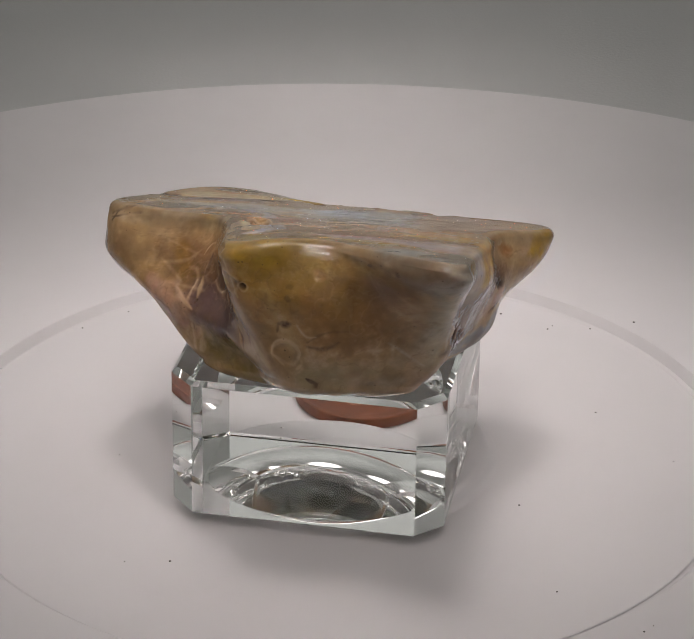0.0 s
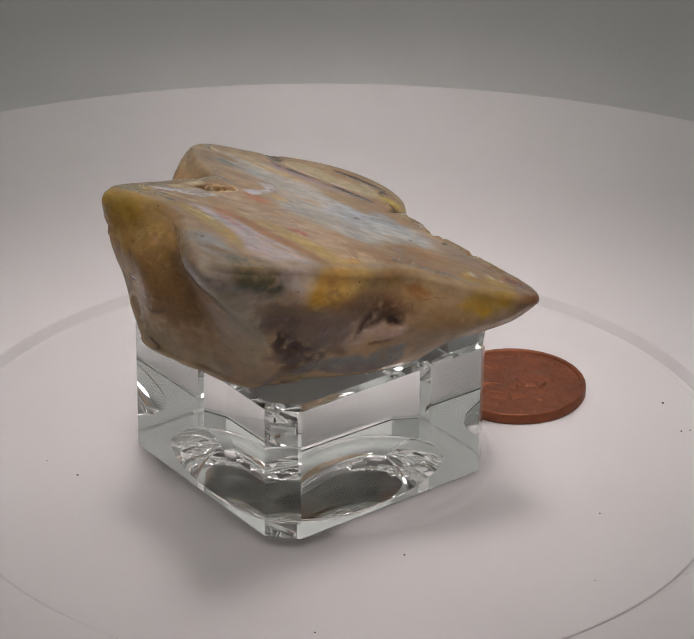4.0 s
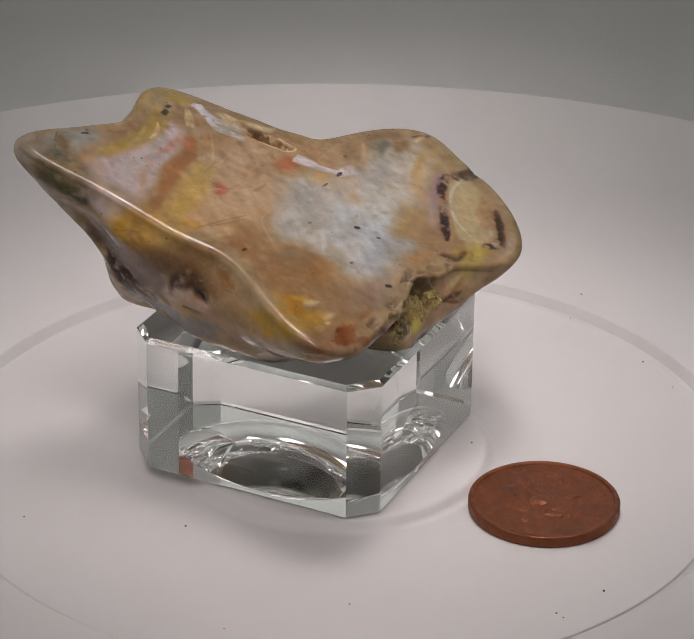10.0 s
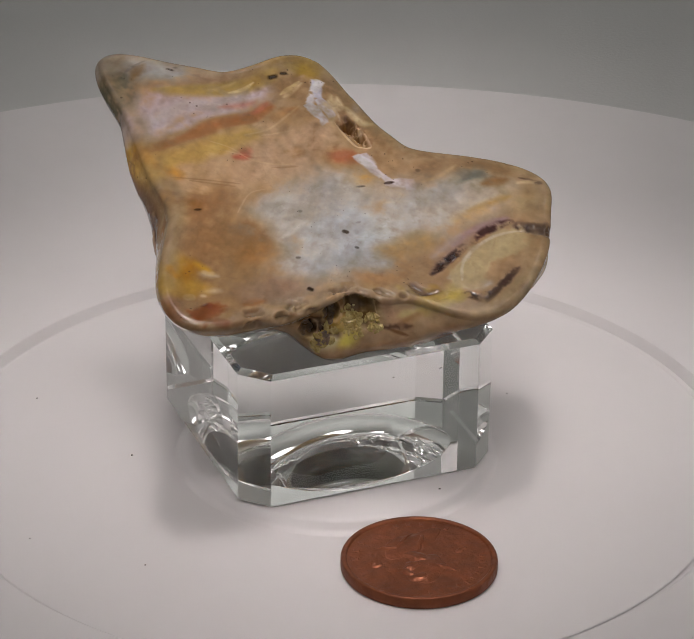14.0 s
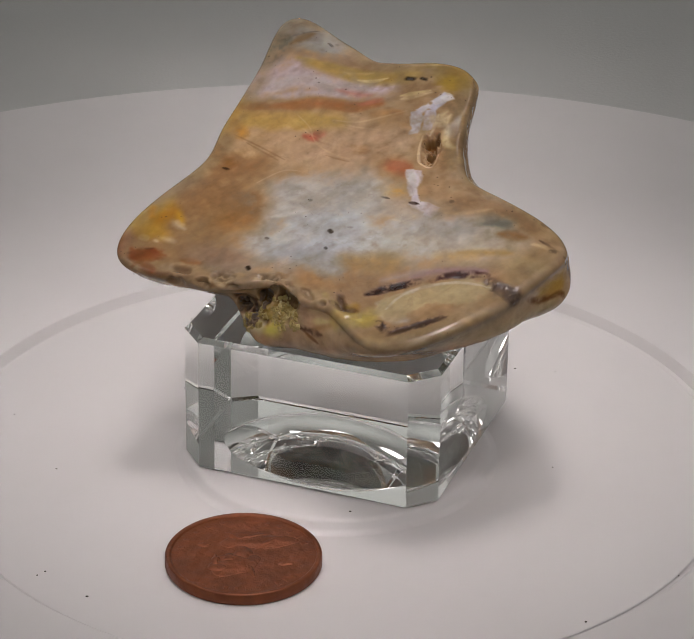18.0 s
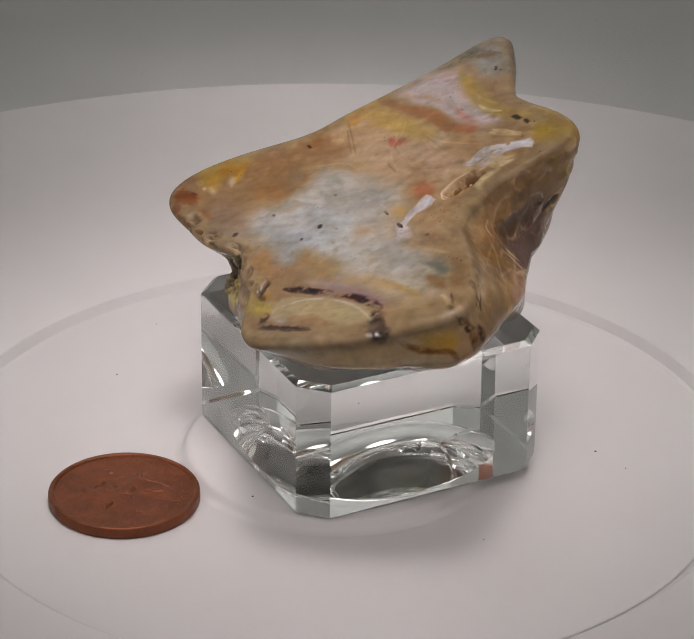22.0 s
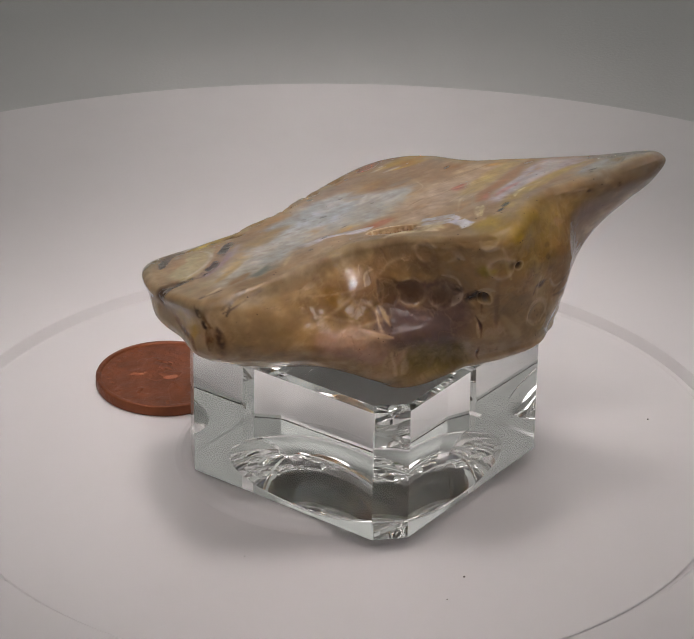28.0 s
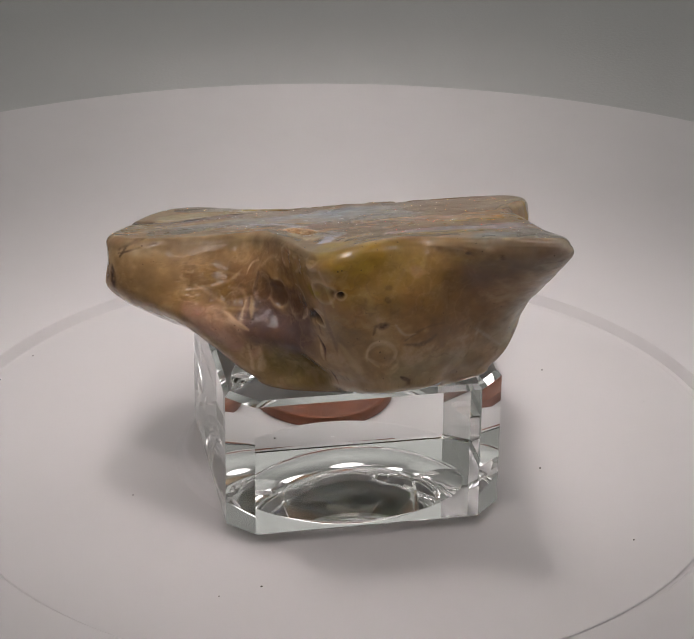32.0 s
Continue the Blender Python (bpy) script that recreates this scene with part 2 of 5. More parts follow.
# ---------------------------------------------------------------- stone
# Lobes round the middle of the sawn face: direction, width and drift in degrees, reach at the face and its change with depth in millimetres.
GIRTH = (21.10, -4.51, -2.43)
LOBES_FRONT = (
    (23.35, 18.09, -38.73, 4.43, -7.22, -0.54),
    (32.34, 15.37, -0.73, 5.76, 2.33, -9.34),
    (38.56, 8.24, 9.26, 0.06, 5.15, -6.03),
    (39.15, 28.22, -51.87, 1.16, 3.05, 0.33),
    (50.97, 9.40, 30.84, -0.45, 12.59, -13.91),
    (78.21, 13.61, -71.30, -6.08, 19.28, -15.14),
    (94.82, 9.57, -47.39, -6.51, 28.79, -28.14),
    (97.54, 43.01, -36.85, 9.99, -1.11, -10.32),
    (98.02, 21.48, 130.96, 0.53, 3.16, -2.70),
    (142.09, 40.34, -25.76, 9.25, 0.39, -3.91),
    (156.57, 21.39, -86.33, 3.95, -7.00, -2.19),
    (161.73, 11.94, 12.29, 3.71, -4.76, 3.30),
    (162.28, 12.24, -26.46, 1.10, 19.27, -24.45),
)
LOBES_BACK = (
    (172.46, 74.28, -222.73, -6.86, 11.37, -5.67),
    (172.50, 18.32, 40.62, -5.28, 12.26, -8.57),
    (208.64, 25.08, 2.08, -3.55, -1.45, 4.16),
    (231.96, 78.41, 396.46, 2.36, -3.44, 1.69),
    (238.26, 23.21, 54.83, -0.38, 7.91, -8.28),
    (238.66, 10.93, 3.25, 0.52, 5.67, -6.74),
    (248.61, 11.55, -18.46, 2.76, -6.61, 2.59),
    (277.45, 5.98, 62.35, 1.91, -1.48, -0.78),
    (291.84, 8.96, 26.70, 8.10, -12.55, 4.40),
    (302.17, 15.00, -22.00, 3.21, -3.96, 0.82),
    (307.56, 24.88, -105.85, 0.57, 2.31, -4.25),
    (308.02, 21.61, 16.88, 2.62, 3.42, -4.61),
    (308.62, 30.36, 100.72, -1.19, 3.13, 3.37),
)
SLACK, SAG = -0.54, -0.02
# Bulges and hollows of the sides: direction in degrees, depth, width, height, millimetres.
BULGES_FRONT = (
    (5, 0.3, 9, 0.2, -0.6),
    (5, 0.75, 9, 0.2, 0.68),
    (20, 0.3, 9, 0.35, 0.37),
    (25, 0.9, 9, 0.35, -0.42),
    (30, 0.15, 9, 0.2, 0.82),
    (40, 1.1, 9, 0.35, 0.42),
    (50, 0.15, 9, 0.2, 0.43),
    (60, 0.45, 9, 0.2, -0.73),
    (70, 1.1, 22, 0.2, 0.79),
    (75, 0, 14, 0.35, -0.78),
    (75, 0.75, 9, 0.2, 0.48),
    (90, 0, 9, 0.2, -0.76),
    (90, 0.3, 9, 0.2, 0.64),
    (115, 0.15, 22, 0.2, 0.82),
    (135, 0.3, 9, 0.2, 0.71),
    (140, 1.1, 14, 0.35, -0.99),
    (155, 0.6, 9, 0.2, 0.65),
    (155, 1.1, 9, 0.2, -0.49),
    (160, 0, 9, 0.2, 0.47),
)
BULGES_BACK = (
    (165, 0.9, 9, 0.2, 0.54),
    (175, 0.45, 9, 0.2, -1.15),
    (180, 0.75, 9, 0.2, -0.39),
    (195, 0.75, 22, 0.6, -1.07),
    (200, 0, 14, 0.2, -0.33),
    (205, 1.1, 9, 0.2, -0.5),
    (220, 1.1, 14, 1.2, -0.21),
    (240, 0, 9, 0.2, 1.35),
    (255, 0, 9, 0.35, 0.32),
    (270, 0.6, 9, 0.35, 0.83),
    (280, 0, 9, 0.2, -0.51),
    (290, 0.45, 9, 0.35, -0.79),
    (290, 1.1, 9, 0.2, 0.83),
    (300, 0, 9, 0.2, 1.5),
    (305, 0.75, 9, 0.2, -0.28),
    (325, 0.9, 9, 0.2, 0.46),
    (335, 0, 14, 1.2, 0.27),
    (340, 1.1, 9, 0.2, -1.08),
    (355, 0.15, 14, 0.6, -0.96),
)
# Rises and dips of the sawn face's edge: direction, width, millimetres.
EDGE_RISE = ((5, 12, 0.34), (70, 12, 0.38), (100, 8, -0.30), (120, 18, 0.93), (140, 8, -0.09), (165, 12, -0.40), (175, 8, -0.08), (190, 8, 0.15), (225, 8, -0.21), (240, 12, -1.03), (280, 8, -0.14), (290, 8, 0.13), (300, 18, -0.90), (320, 8, -0.06), (330, 12, -0.27), (355, 8, 0.09))
FACE_AT = np.array((-1.0, -7.0, 36.369))
FACE_U = np.array((0.99835, -0.01944, -0.05403))
FACE_V = np.array((0.0, 0.94097, -0.33850))
FACE_N = np.array((0.05742, 0.33794, 0.93941))
SEAT = 20.2


def lattice(p, seed):
    """Smooth value noise from 0 to 1 at the points p."""
    i = np.floor(p).astype(np.int64)
    f = p - i
    f = f * f * (3 - 2 * f)
    total = 0.0
    for c in range(8):
        o = np.array([c & 1, c >> 1 & 1, c >> 2 & 1])
        q = i + o
        k = (q[..., 0] * 73856093) ^ (q[..., 1] * 19349663) ^ (q[..., 2] * 83492791) ^ (seed * 1274126177)
        k = (k ^ (k >> 13)) * 1103515245 & 0x7FFFFFFF
        k = (k ^ (k >> 11)) & 0xFFFF
        w = np.prod(np.where(o == 1, f, 1 - f), axis=-1)
        total = total + w * (k / 65535.0)
    return total


def cloud(p, size, seed, octaves=4):
    """Layered noise about 0, from -1 to 1, whose largest features measure size."""
    total, gain = 0.0, 0.5
    for k in range(octaves):
        total = total + gain * (2 * lattice(p / size * 2 ** k + 17.3 * k, seed + k) - 1)
        gain *= 0.5
    return total * 1.4


def reach(phi, x):
    r = GIRTH[0] + GIRTH[1] * x + GIRTH[2] * x * x
    for way, width, drift, a0, a1, a2 in LOBES_FRONT + LOBES_BACK:
        u = (phi - radians(way) - radians(drift) * x + np.pi) % (2 * np.pi) - np.pi
        r = r + (a0 + a1 * x + a2 * x * x) * np.exp(-((u / radians(width)) ** 2))
    return np.maximum(r, 1.0)


def swelling(phi, rows):
    """Sum of rounded swellings round the stone: direction, width, height."""
    total = 0.0
    for way, width, height in rows:
        u = (phi - radians(way) + np.pi) % (2 * np.pi) - np.pi
        total = total + height * np.exp(-((u / radians(width)) ** 2))
    return total


def bulge(phi, x):
    rows = [(way, width, a * math.exp(-(((x - deep) / tall) ** 2))) for way, deep, width, tall, a in BULGES_FRONT + BULGES_BACK]
    return SLACK + swelling(phi, rows)


def stone_rings(n, side, top, worn):
    """Rings of the stone from its underside to the middle of the sawn face; worn: how much of the bulges and of the edge's rise to add."""
    phi = np.arange(n) * 2 * np.pi / n
    rise = worn * (SAG + swelling(phi, EDGE_RISE))
    way = np.cos(phi)[:, None] * FACE_U + np.sin(phi)[:, None] * FACE_V
    rings = []

    def ring(r, h, lift=0.0):
        return FACE_AT + 5.0 * (h / 16) * FACE_V + r[:, None] * way + (h + lift * rise)[:, None] * FACE_N

    def girth(x):
        return np.maximum(reach(phi, x) + worn * bulge(phi, x), 1.0)

    low = 17.5
    for k in range(12, 0, -1):
        b = k / 12 * math.pi / 2
        f = (1 - worn) * (1 - (k / 12) ** 2 * 0.999) + worn * max(math.cos(b), 0.001)
        rings.append(ring(girth(low / 16) * f, -low - worn * 2.4 * math.sin(b)))
    for h in np.linspace(-low, -1.0, side):
        rings.append(ring(girth(-h / 16), h, max(0.0, 1 + h / 7.2)))
    edge = girth(1 / 16)
    for k in range(1, 9):
        a = k / 8 * math.pi / 2
        rings.append(ring(edge - 1.3 * (1 - math.cos(a)), -1.0 + math.sin(a), 1.0))
    for k in range(1, top):
        rings.append(ring((edge - 1.3) * (1 - k / top), 0.0, (1 - k / top) ** 4))
    rings = np.array(rings)
    rings[..., 2] = np.where(rings[..., 2] < SEAT, SEAT, rings[..., 2])
    return rings

SIDE_RINGS, FACE_RINGS = 190, 250
RINGS = stone_rings(1200, SIDE_RINGS, FACE_RINGS, 0.0)
STONE = RINGS.reshape(-1, 3)
DEPTH = (STONE - FACE_AT) @ FACE_N
SIDE_OF = np.clip((-DEPTH - 0.8) / 1.5, 0, 1)
COARSE, MIDDLE, FINE = cloud(STONE, 7.0, 3), cloud(STONE, 2.4, 11), cloud(STONE, 0.9, 23, 3)
TINTS = np.tile(np.array((156.0, 131.0, 102.0)), (len(STONE), 1))
# the underside that rests on the glass is pale and mottled
UNDER = np.clip((SEAT + 0.6 - STONE[:, 2]) / 0.5, 0, 1)
TINTS += (np.array((160.0, 165.0, 156.0)) + 200 * (0.5 * COARSE + 0.6 * MIDDLE)[:, None] - TINTS) * UNDER[:, None]
SWELL = 0.20 * COARSE * SIDE_OF + 0.045 * MIDDLE * SIDE_OF + 0.015 * COARSE
WARPS = (0.5 * COARSE + 0.35 * MIDDLE + 0.15 * FINE, 0.2 * COARSE + 0.5 * MIDDLE + 0.3 * FINE, 0.6 * MIDDLE + 0.4 * FINE)
laid = [0]


def vein(rgb, radius, soft, strength, swell, *line):
    """Lay a band of colour, for minerals, cracks and holes, along a line through the stone, with a ragged edge; swell
    raises or sinks the surface.
    """
    pts = np.array(line)
    for _ in range(2 if len(pts) > 2 else 0):
        cut = np.stack((0.75 * pts[:-1] + 0.25 * pts[1:], 0.25 * pts[:-1] + 0.75 * pts[1:]), 1).reshape(-1, 3)
        pts = np.vstack((pts[:1], cut[1:-1], pts[-1:]))
    radius *= 1.35 if max(rgb) < 96 and radius > 0.25 else 1.0
    near = np.all((STONE > pts.min(0) - 2.4 * radius) & (STONE < pts.max(0) + 2.4 * radius), axis=1)
    p = STONE[near]
    d, along = np.full(len(p), 1e9), np.zeros(len(p))
    legs = np.linalg.norm(np.diff(pts, axis=0), axis=1)
    done = 0.0
    for a, b, leg in zip(pts[:-1], pts[1:], legs):
        ab = b - a
        k = np.clip((p - a) @ ab / max(ab @ ab, 1e-6), 0, 1)
        far = np.linalg.norm(p - a - k[:, None] * ab, axis=1)
        along = np.where(far < d, (done + k * leg) / max(legs.sum(), 1e-6), along)
        d = np.minimum(d, far)
        done += leg
    if soft <= 0.3 and len(pts) == 2:
        # a chip with straight sides and broken ends
        ab = (pts[1] - pts[0]) / legs[0]
        k = (p - pts[0]) @ ab
        far = np.linalg.norm(p - pts[0] - k[:, None] * ab, axis=1)
        d = np.maximum(far, radius + np.maximum(-k, k - legs[0]))
    elif radius < 1.0 and legs.sum() > 2.5 * radius:
        d = d + 0.55 * radius * np.abs(2 * along - 1) ** 2.5
    w = WARPS[2 if radius < 0.5 else laid[0] % 2][near]
    d = d + radius * (1.3 if radius > 0.3 else 0.9) * w
    m = np.clip((radius * (1 + soft) - d) / (2 * soft * radius), 0, 1)
    m = m * m * (3 - 2 * m)
    m = m * np.clip(0.95 + 0.9 * (0.5 * MIDDLE + 0.5 * FINE)[near], 0, 1)
    if max(rgb) < 96 and radius > 0.25:
        m = m * np.clip(0.85 + 1.8 * (0.4 * MIDDLE + 0.7 * FINE)[near], 0, 1)
    laid[0] += 1
    TINTS[near] += (np.array(rgb, float) - TINTS[near]) * (m * strength)[:, None]
    SWELL[near] += (0.18 if abs(swell) < 0.3 else 0.6) * swell * m


vein((190, 166, 136), 5.60, 0.8, 0.9, 0, (8.7, -12.0, 37.6), (-3.0, -12.8, 38.6))
vein((184, 158, 124), 3.36, 0.8, 0.9, 0, (14.2, -10.4, 36.7), (14.0, -12.8, 37.6))
vein((150, 122, 88), 3.47, 0.6, 1, 0, (21.9, 7.2, 29.8), (16.4, 1.8, 32.1), (13.7, -3.3, 34.1))
vein((160, 125, 85), 2.35, 0.8, 0.7, 0, (2.7, 11.7, 29.4), (-1.1, 9.7, 30.4))
vein((184, 180, 172), 3.25, 0.9, 0.8, 0, (8.5, -2.5, 34.2), (-1.6, -4.0, 35.3))
vein((186, 185, 182), 3.59, 0.8, 0.95, 0, (8.2, 5.5, 31.3), (1.4, 3.3, 32.5), (-6.6, 4.4, 32.6), (-18.2, 3.3, 33.7))
vein((176, 172, 164), 2.52, 0.9, 0.8, 0, (-16.9, 2.8, 33.8), (-22.5, 4.1, 33.7))
vein((182, 181, 180), 2.35, 0.9, 0.8, 0, (7.9, -1.0, 33.7), (1.7, -3.5, 34.9), (-4.7, -2.1, 34.8))
vein((194, 195, 196), 3.70, 0.9, 0.8, 0, (3.8, 1.8, 32.9), (-2.8, 2.0, 33.3))
vein((150, 148, 140), 2.58, 0.6, 1, 0, (11.3, -32.6, 44.8), (7.1, -31.4, 44.6))
vein((165, 142, 105), 2.80, 0.7, 0.9, 0, (-22.5, 5.9, 33.0), (-24.5, 6.7, 32.9))
vein((120, 92, 66), 2.58, 0.7, 0.9, 0, (15.5, -25.7, 34.6), (18.8, -18.7, 34.1), (21.1, -10.6, 33.4))
vein((112, 90, 82), 2.24, 0.7, 0.9, 0, (15.6, -22.9, 31.2), (17.8, -18.2, 30.3))
vein((194, 180, 188), 2.46, 0.7, 0.9, 0, (9.7, -25.3, 42.3), (16.6, -24.4, 41.2), (17.3, -23.6, 39.6))
vein((204, 162, 78), 2.58, 0.8, 0.9, 0, (18.2, -21.8, 37.1), (18.3, -18.5, 37.9))
vein((140, 110, 72), 6.72, 0.6, 1, 0, (-25.1, -5.6, 31.9), (-16.3, -13.1, 34.2), (-10.3, -29.3, 36.7), (0.9, -31.2, 36.1))
vein((150, 122, 84), 3.36, 0.7, 0.9, 0, (-27.1, -3.2, 31.6), (-24.3, -8.0, 30.8))
vein((140, 98, 68), 2.80, 0.8, 0.8, 0, (-1.1, -30.8, 38.9), (5.4, -31.6, 39.4))
vein((98, 75, 68), 2.80, 0.6, 0.9, 0, (-17.7, -16.2, 30.3), (-15.1, -19.6, 30.2), (-13.1, -22.4, 31.2))
vein((125, 105, 55), 2.24, 0.8, 0.9, 0, (-15.6, -18.6, 25.2), (-12.4, -20.7, 24.4))
vein((160, 125, 60), 2.24, 0.8, 0.6, 0, (-10.9, -29.1, 40.7), (-9.9, -29.6, 38.9))
vein((145, 120, 85), 2.52, 0.8, 0.8, 0, (-9.9, -27.6, 31.3), (-6.1, -29.7, 29.1))
vein((140, 130, 118), 2.24, 0.7, 0.9, 0, (9.7, -36.5, 43.8), (13.5, -37.2, 43.5))
vein((165, 130, 55), 2.69, 0.8, 0.8, 0, (-8.4, -29.4, 41.9), (-5.9, -29.5, 41.4))
vein((130, 98, 65), 4.20, 0.7, 0.8, 0, (1.2, -31.1, 36.7), (6.3, -31.4, 38.1))
vein((140, 125, 95), 2.35, 0.8, 0.8, 0, (-2.8, -30.0, 27.4), (4.9, -27.9, 25.7))
vein((122, 98, 70), 3.92, 0.9, 0.7, 0, (-27.1, -3.3, 31.5), (-22.4, -8.0, 32.4))
vein((112, 84, 60), 2.80, 0.9, 0.7, 0, (-19.0, -10.5, 33.2), (-17.2, -11.7, 33.9))
vein((110, 82, 58), 3.08, 0.9, 0.7, 0, (1.3, -30.9, 38.7), (6.5, -32.2, 39.7))
vein((124, 98, 46), 2.24, 0.9, 0.7, 0, (-9.9, -29.3, 41.9), (-6.8, -30.2, 38.7))
vein((116, 94, 68), 2.35, 0.9, 0.6, 0, (-10.7, -27.0, 32.0), (-6.2, -29.7, 30.9))
vein((96, 76, 72), 2.35, 0.5, 0.85, 0, (-17.9, -16.4, 30.1), (-14.7, -20.7, 29.7))
vein((105, 82, 55), 3.36, 0.9, 0.5, 0, (-20.4, -6.5, 34.5), (-20.1, -9.9, 32.8))
vein((142, 108, 72), 2.24, 0.9, 0.7, 0, (22.9, 3.3, 31.2), (18.4, -2.0, 33.4), (16.9, -7.2, 35.4))
vein((178, 172, 166), 2.80, 0.9, 0.6, 0, (5.8, 9.8, 29.9), (4.3, 1.3, 33.0))
vein((176, 170, 164), 2.46, 0.9, 0.6, 0, (4.6, -4.4, 35.1), (-5.9, -1.9, 34.9), (-15.2, 2.5, 33.8))
vein((176, 152, 124), 2.80, 0.9, 0.5, 0, (8.0, -12.6, 37.8), (0.8, -14.1, 38.8))
vein((164, 134, 100), 2.80, 0.9, 0.5, 0, (12.9, -16.3, 38.9), (12.9, -9.2, 36.3))
vein((176, 164, 148), 3.36, 0.9, 0.6, 0, (8.5, -2.5, 34.2), (-1.6, -4.0, 35.3), (-11.5, 0.6, 34.3))
vein((172, 158, 140), 2.80, 0.9, 0.5, 0, (-12.1, 2.0, 33.8), (-21.1, 5.1, 33.3))
vein((172, 146, 122), 3.36, 0.9, 0.6, 0, (8.7, -12.0, 37.6), (-2.2, -11.9, 38.2))
vein((140, 128, 115), 2.02, 0.7, 0.8, 0, (14.0, 8.7, 29.8), (8.5, 9.0, 30.0))
vein((160, 115, 65), 1.68, 0.8, 0.7, 0, (13.0, 1.3, 32.5), (12.2, 0.4, 32.9))
vein((184, 190, 198), 1.68, 0.9, 0.7, 0, (3.9, 6.0, 31.4), (-1.8, 5.5, 31.9))
vein((160, 135, 95), 1.46, 0.9, 0.7, 0, (-6.5, 7.0, 31.7), (-8.2, 7.1, 31.7))
vein((170, 135, 50), 1.40, 0.8, 0.8, 0, (24.5, 2.2, 31.5), (22.3, -0.5, 32.6))
vein((130, 65, 30), 0.90, 0.7, 0.9, 0, (24.2, 7.6, 29.6), (21.2, 6.8, 30.1))
vein((120, 60, 30), 0.62, 0.7, 0.9, 0, (22.8, 9.3, 29.1), (21.9, 9.8, 28.9))
vein((196, 182, 190), 1.90, 0.7, 1, 0, (14.9, -22.7, 41.0), (6.9, -22.9, 41.6), (-1.0, -23.1, 42.2))
vein((180, 170, 178), 0.84, 0.7, 0.8, 0, (12.3, -20.9, 40.6), (3.2, -21.3, 41.3))
vein((165, 105, 65), 0.73, 0.8, 0.9, 0, (12.3, -19.3, 40.0), (6.5, -18.8, 40.2), (-1.6, -19.9, 41.0))
vein((170, 125, 80), 0.67, 0.9, 0.8, 0, (-1.1, -18.0, 40.3), (-4.6, -18.3, 40.6))
vein((190, 158, 92), 1.79, 0.7, 0.9, 0, (18.5, -15.5, 37.9), (14.3, -16.5, 38.9), (7.9, -16.0, 39.1))
vein((185, 105, 90), 0.67, 0.9, 0.8, 0, (7.0, -13.4, 38.2), (4.9, -13.9, 38.5))
vein((190, 130, 60), 0.62, 0.9, 0.8, 0, (0.1, -11.6, 38.0), (-0.6, -11.5, 38.0))
vein((165, 95, 60), 1.34, 0.9, 0.8, 0, (-5.7, -8.9, 37.3), (-7.3, -8.6, 37.3))
vein((185, 145, 80), 1.23, 0.9, 0.8, 0, (-5.3, -4.5, 35.7), (-6.5, -4.3, 35.7))
vein((95, 95, 85), 1.12, 0.8, 0.9, 0, (14.3, -28.0, 43.0), (13.2, -30.2, 43.8))
vein((120, 90, 60), 0.67, 0.8, 0.8, 0, (13.3, -31.3, 44.2), (11.4, -32.7, 44.9))
vein((60, 50, 40), 0.17, 0.6, 0.9, -0.1, (12.6, -31.7, 44.4), (11.1, -32.8, 44.9), (9.3, -33.7, 45.3))
vein((165, 145, 75), 0.95, 0.8, 0.8, 0, (10.6, -27.5, 43.0), (3.1, -25.9, 42.9), (-1.7, -24.5, 42.7))
vein((160, 135, 45), 1.23, 0.8, 0.9, 0, (-9.2, -24.7, 43.2), (-10.2, -24.4, 43.2))
vein((205, 185, 150), 0.34, 0.7, 0.8, 0.05, (4.3, -25.8, 42.8), (1.3, -24.3, 42.5), (-1.5, -24.9, 42.8))
vein((205, 185, 150), 0.34, 0.8, 0.8, 0.05, (-4.3, -20.7, 41.5), (-7.7, -22.0, 42.2))
vein((165, 145, 110), 1.23, 0.8, 0.8, 0, (-3.3, -25.1, 43.0), (-7.5, -25.3, 43.3))
vein((135, 115, 85), 1.57, 0.6, 0.9, -0.1, (-11.6, -22.9, 42.7), (-12.6, -16.6, 40.5), (-14.7, -9.2, 37.9), (-17.4, -5.6, 36.8))
vein((195, 180, 145), 0.56, 0.7, 0.9, 0.05, (-11.3, -16.4, 40.4), (-11.8, -13.3, 39.3), (-13.2, -12.7, 39.2))
vein((195, 178, 140), 0.56, 0.7, 0.9, 0.05, (-10.4, -18.8, 41.2), (-8.4, -16.0, 40.1), (-7.7, -13.9, 39.3))
vein((225, 200, 175), 0.22, 0.5, 1, 0.12, (-8.5, -14.0, 39.4), (-8.3, -12.4, 38.8), (-9.3, -9.4, 37.7), (-10.8, -8.5, 37.5), (-11.5, -10.7, 38.4), (-11.1, -13.6, 39.4))
vein((90, 60, 25), 0.90, 0.5, 1, -1, (-10.3, -10.1, 38.0), (-9.9, -13.7, 39.3))
vein((150, 110, 50), 0.28, 0.6, 0.9, -0.6, (-9.8, -14.2, 39.5), (-10.6, -14.3, 39.6))
vein((40, 35, 30), 0.17, 0.6, 0.9, 0, (4.2, -2.5, 34.4), (4.1, -2.5, 34.4))
vein((40, 35, 30), 0.20, 0.6, 0.9, 0, (0.8, 6.0, 31.6), (0.7, 6.1, 31.6))
vein((40, 35, 30), 0.25, 0.6, 0.9, 0, (10.0, 9.3, 29.8), (9.8, 9.7, 29.7))
vein((60, 50, 40), 0.17, 0.6, 0.9, 0, (-4.7, -3.5, 35.3), (-5.8, -3.2, 35.3))
vein((50, 40, 35), 0.28, 0.6, 0.9, 0, (-9.0, -2.4, 35.2), (-9.8, -2.2, 35.2))
vein((40, 35, 30), 0.22, 0.6, 0.9, 0, (-13.7, -3.1, 35.7), (-13.8, -3.1, 35.8))
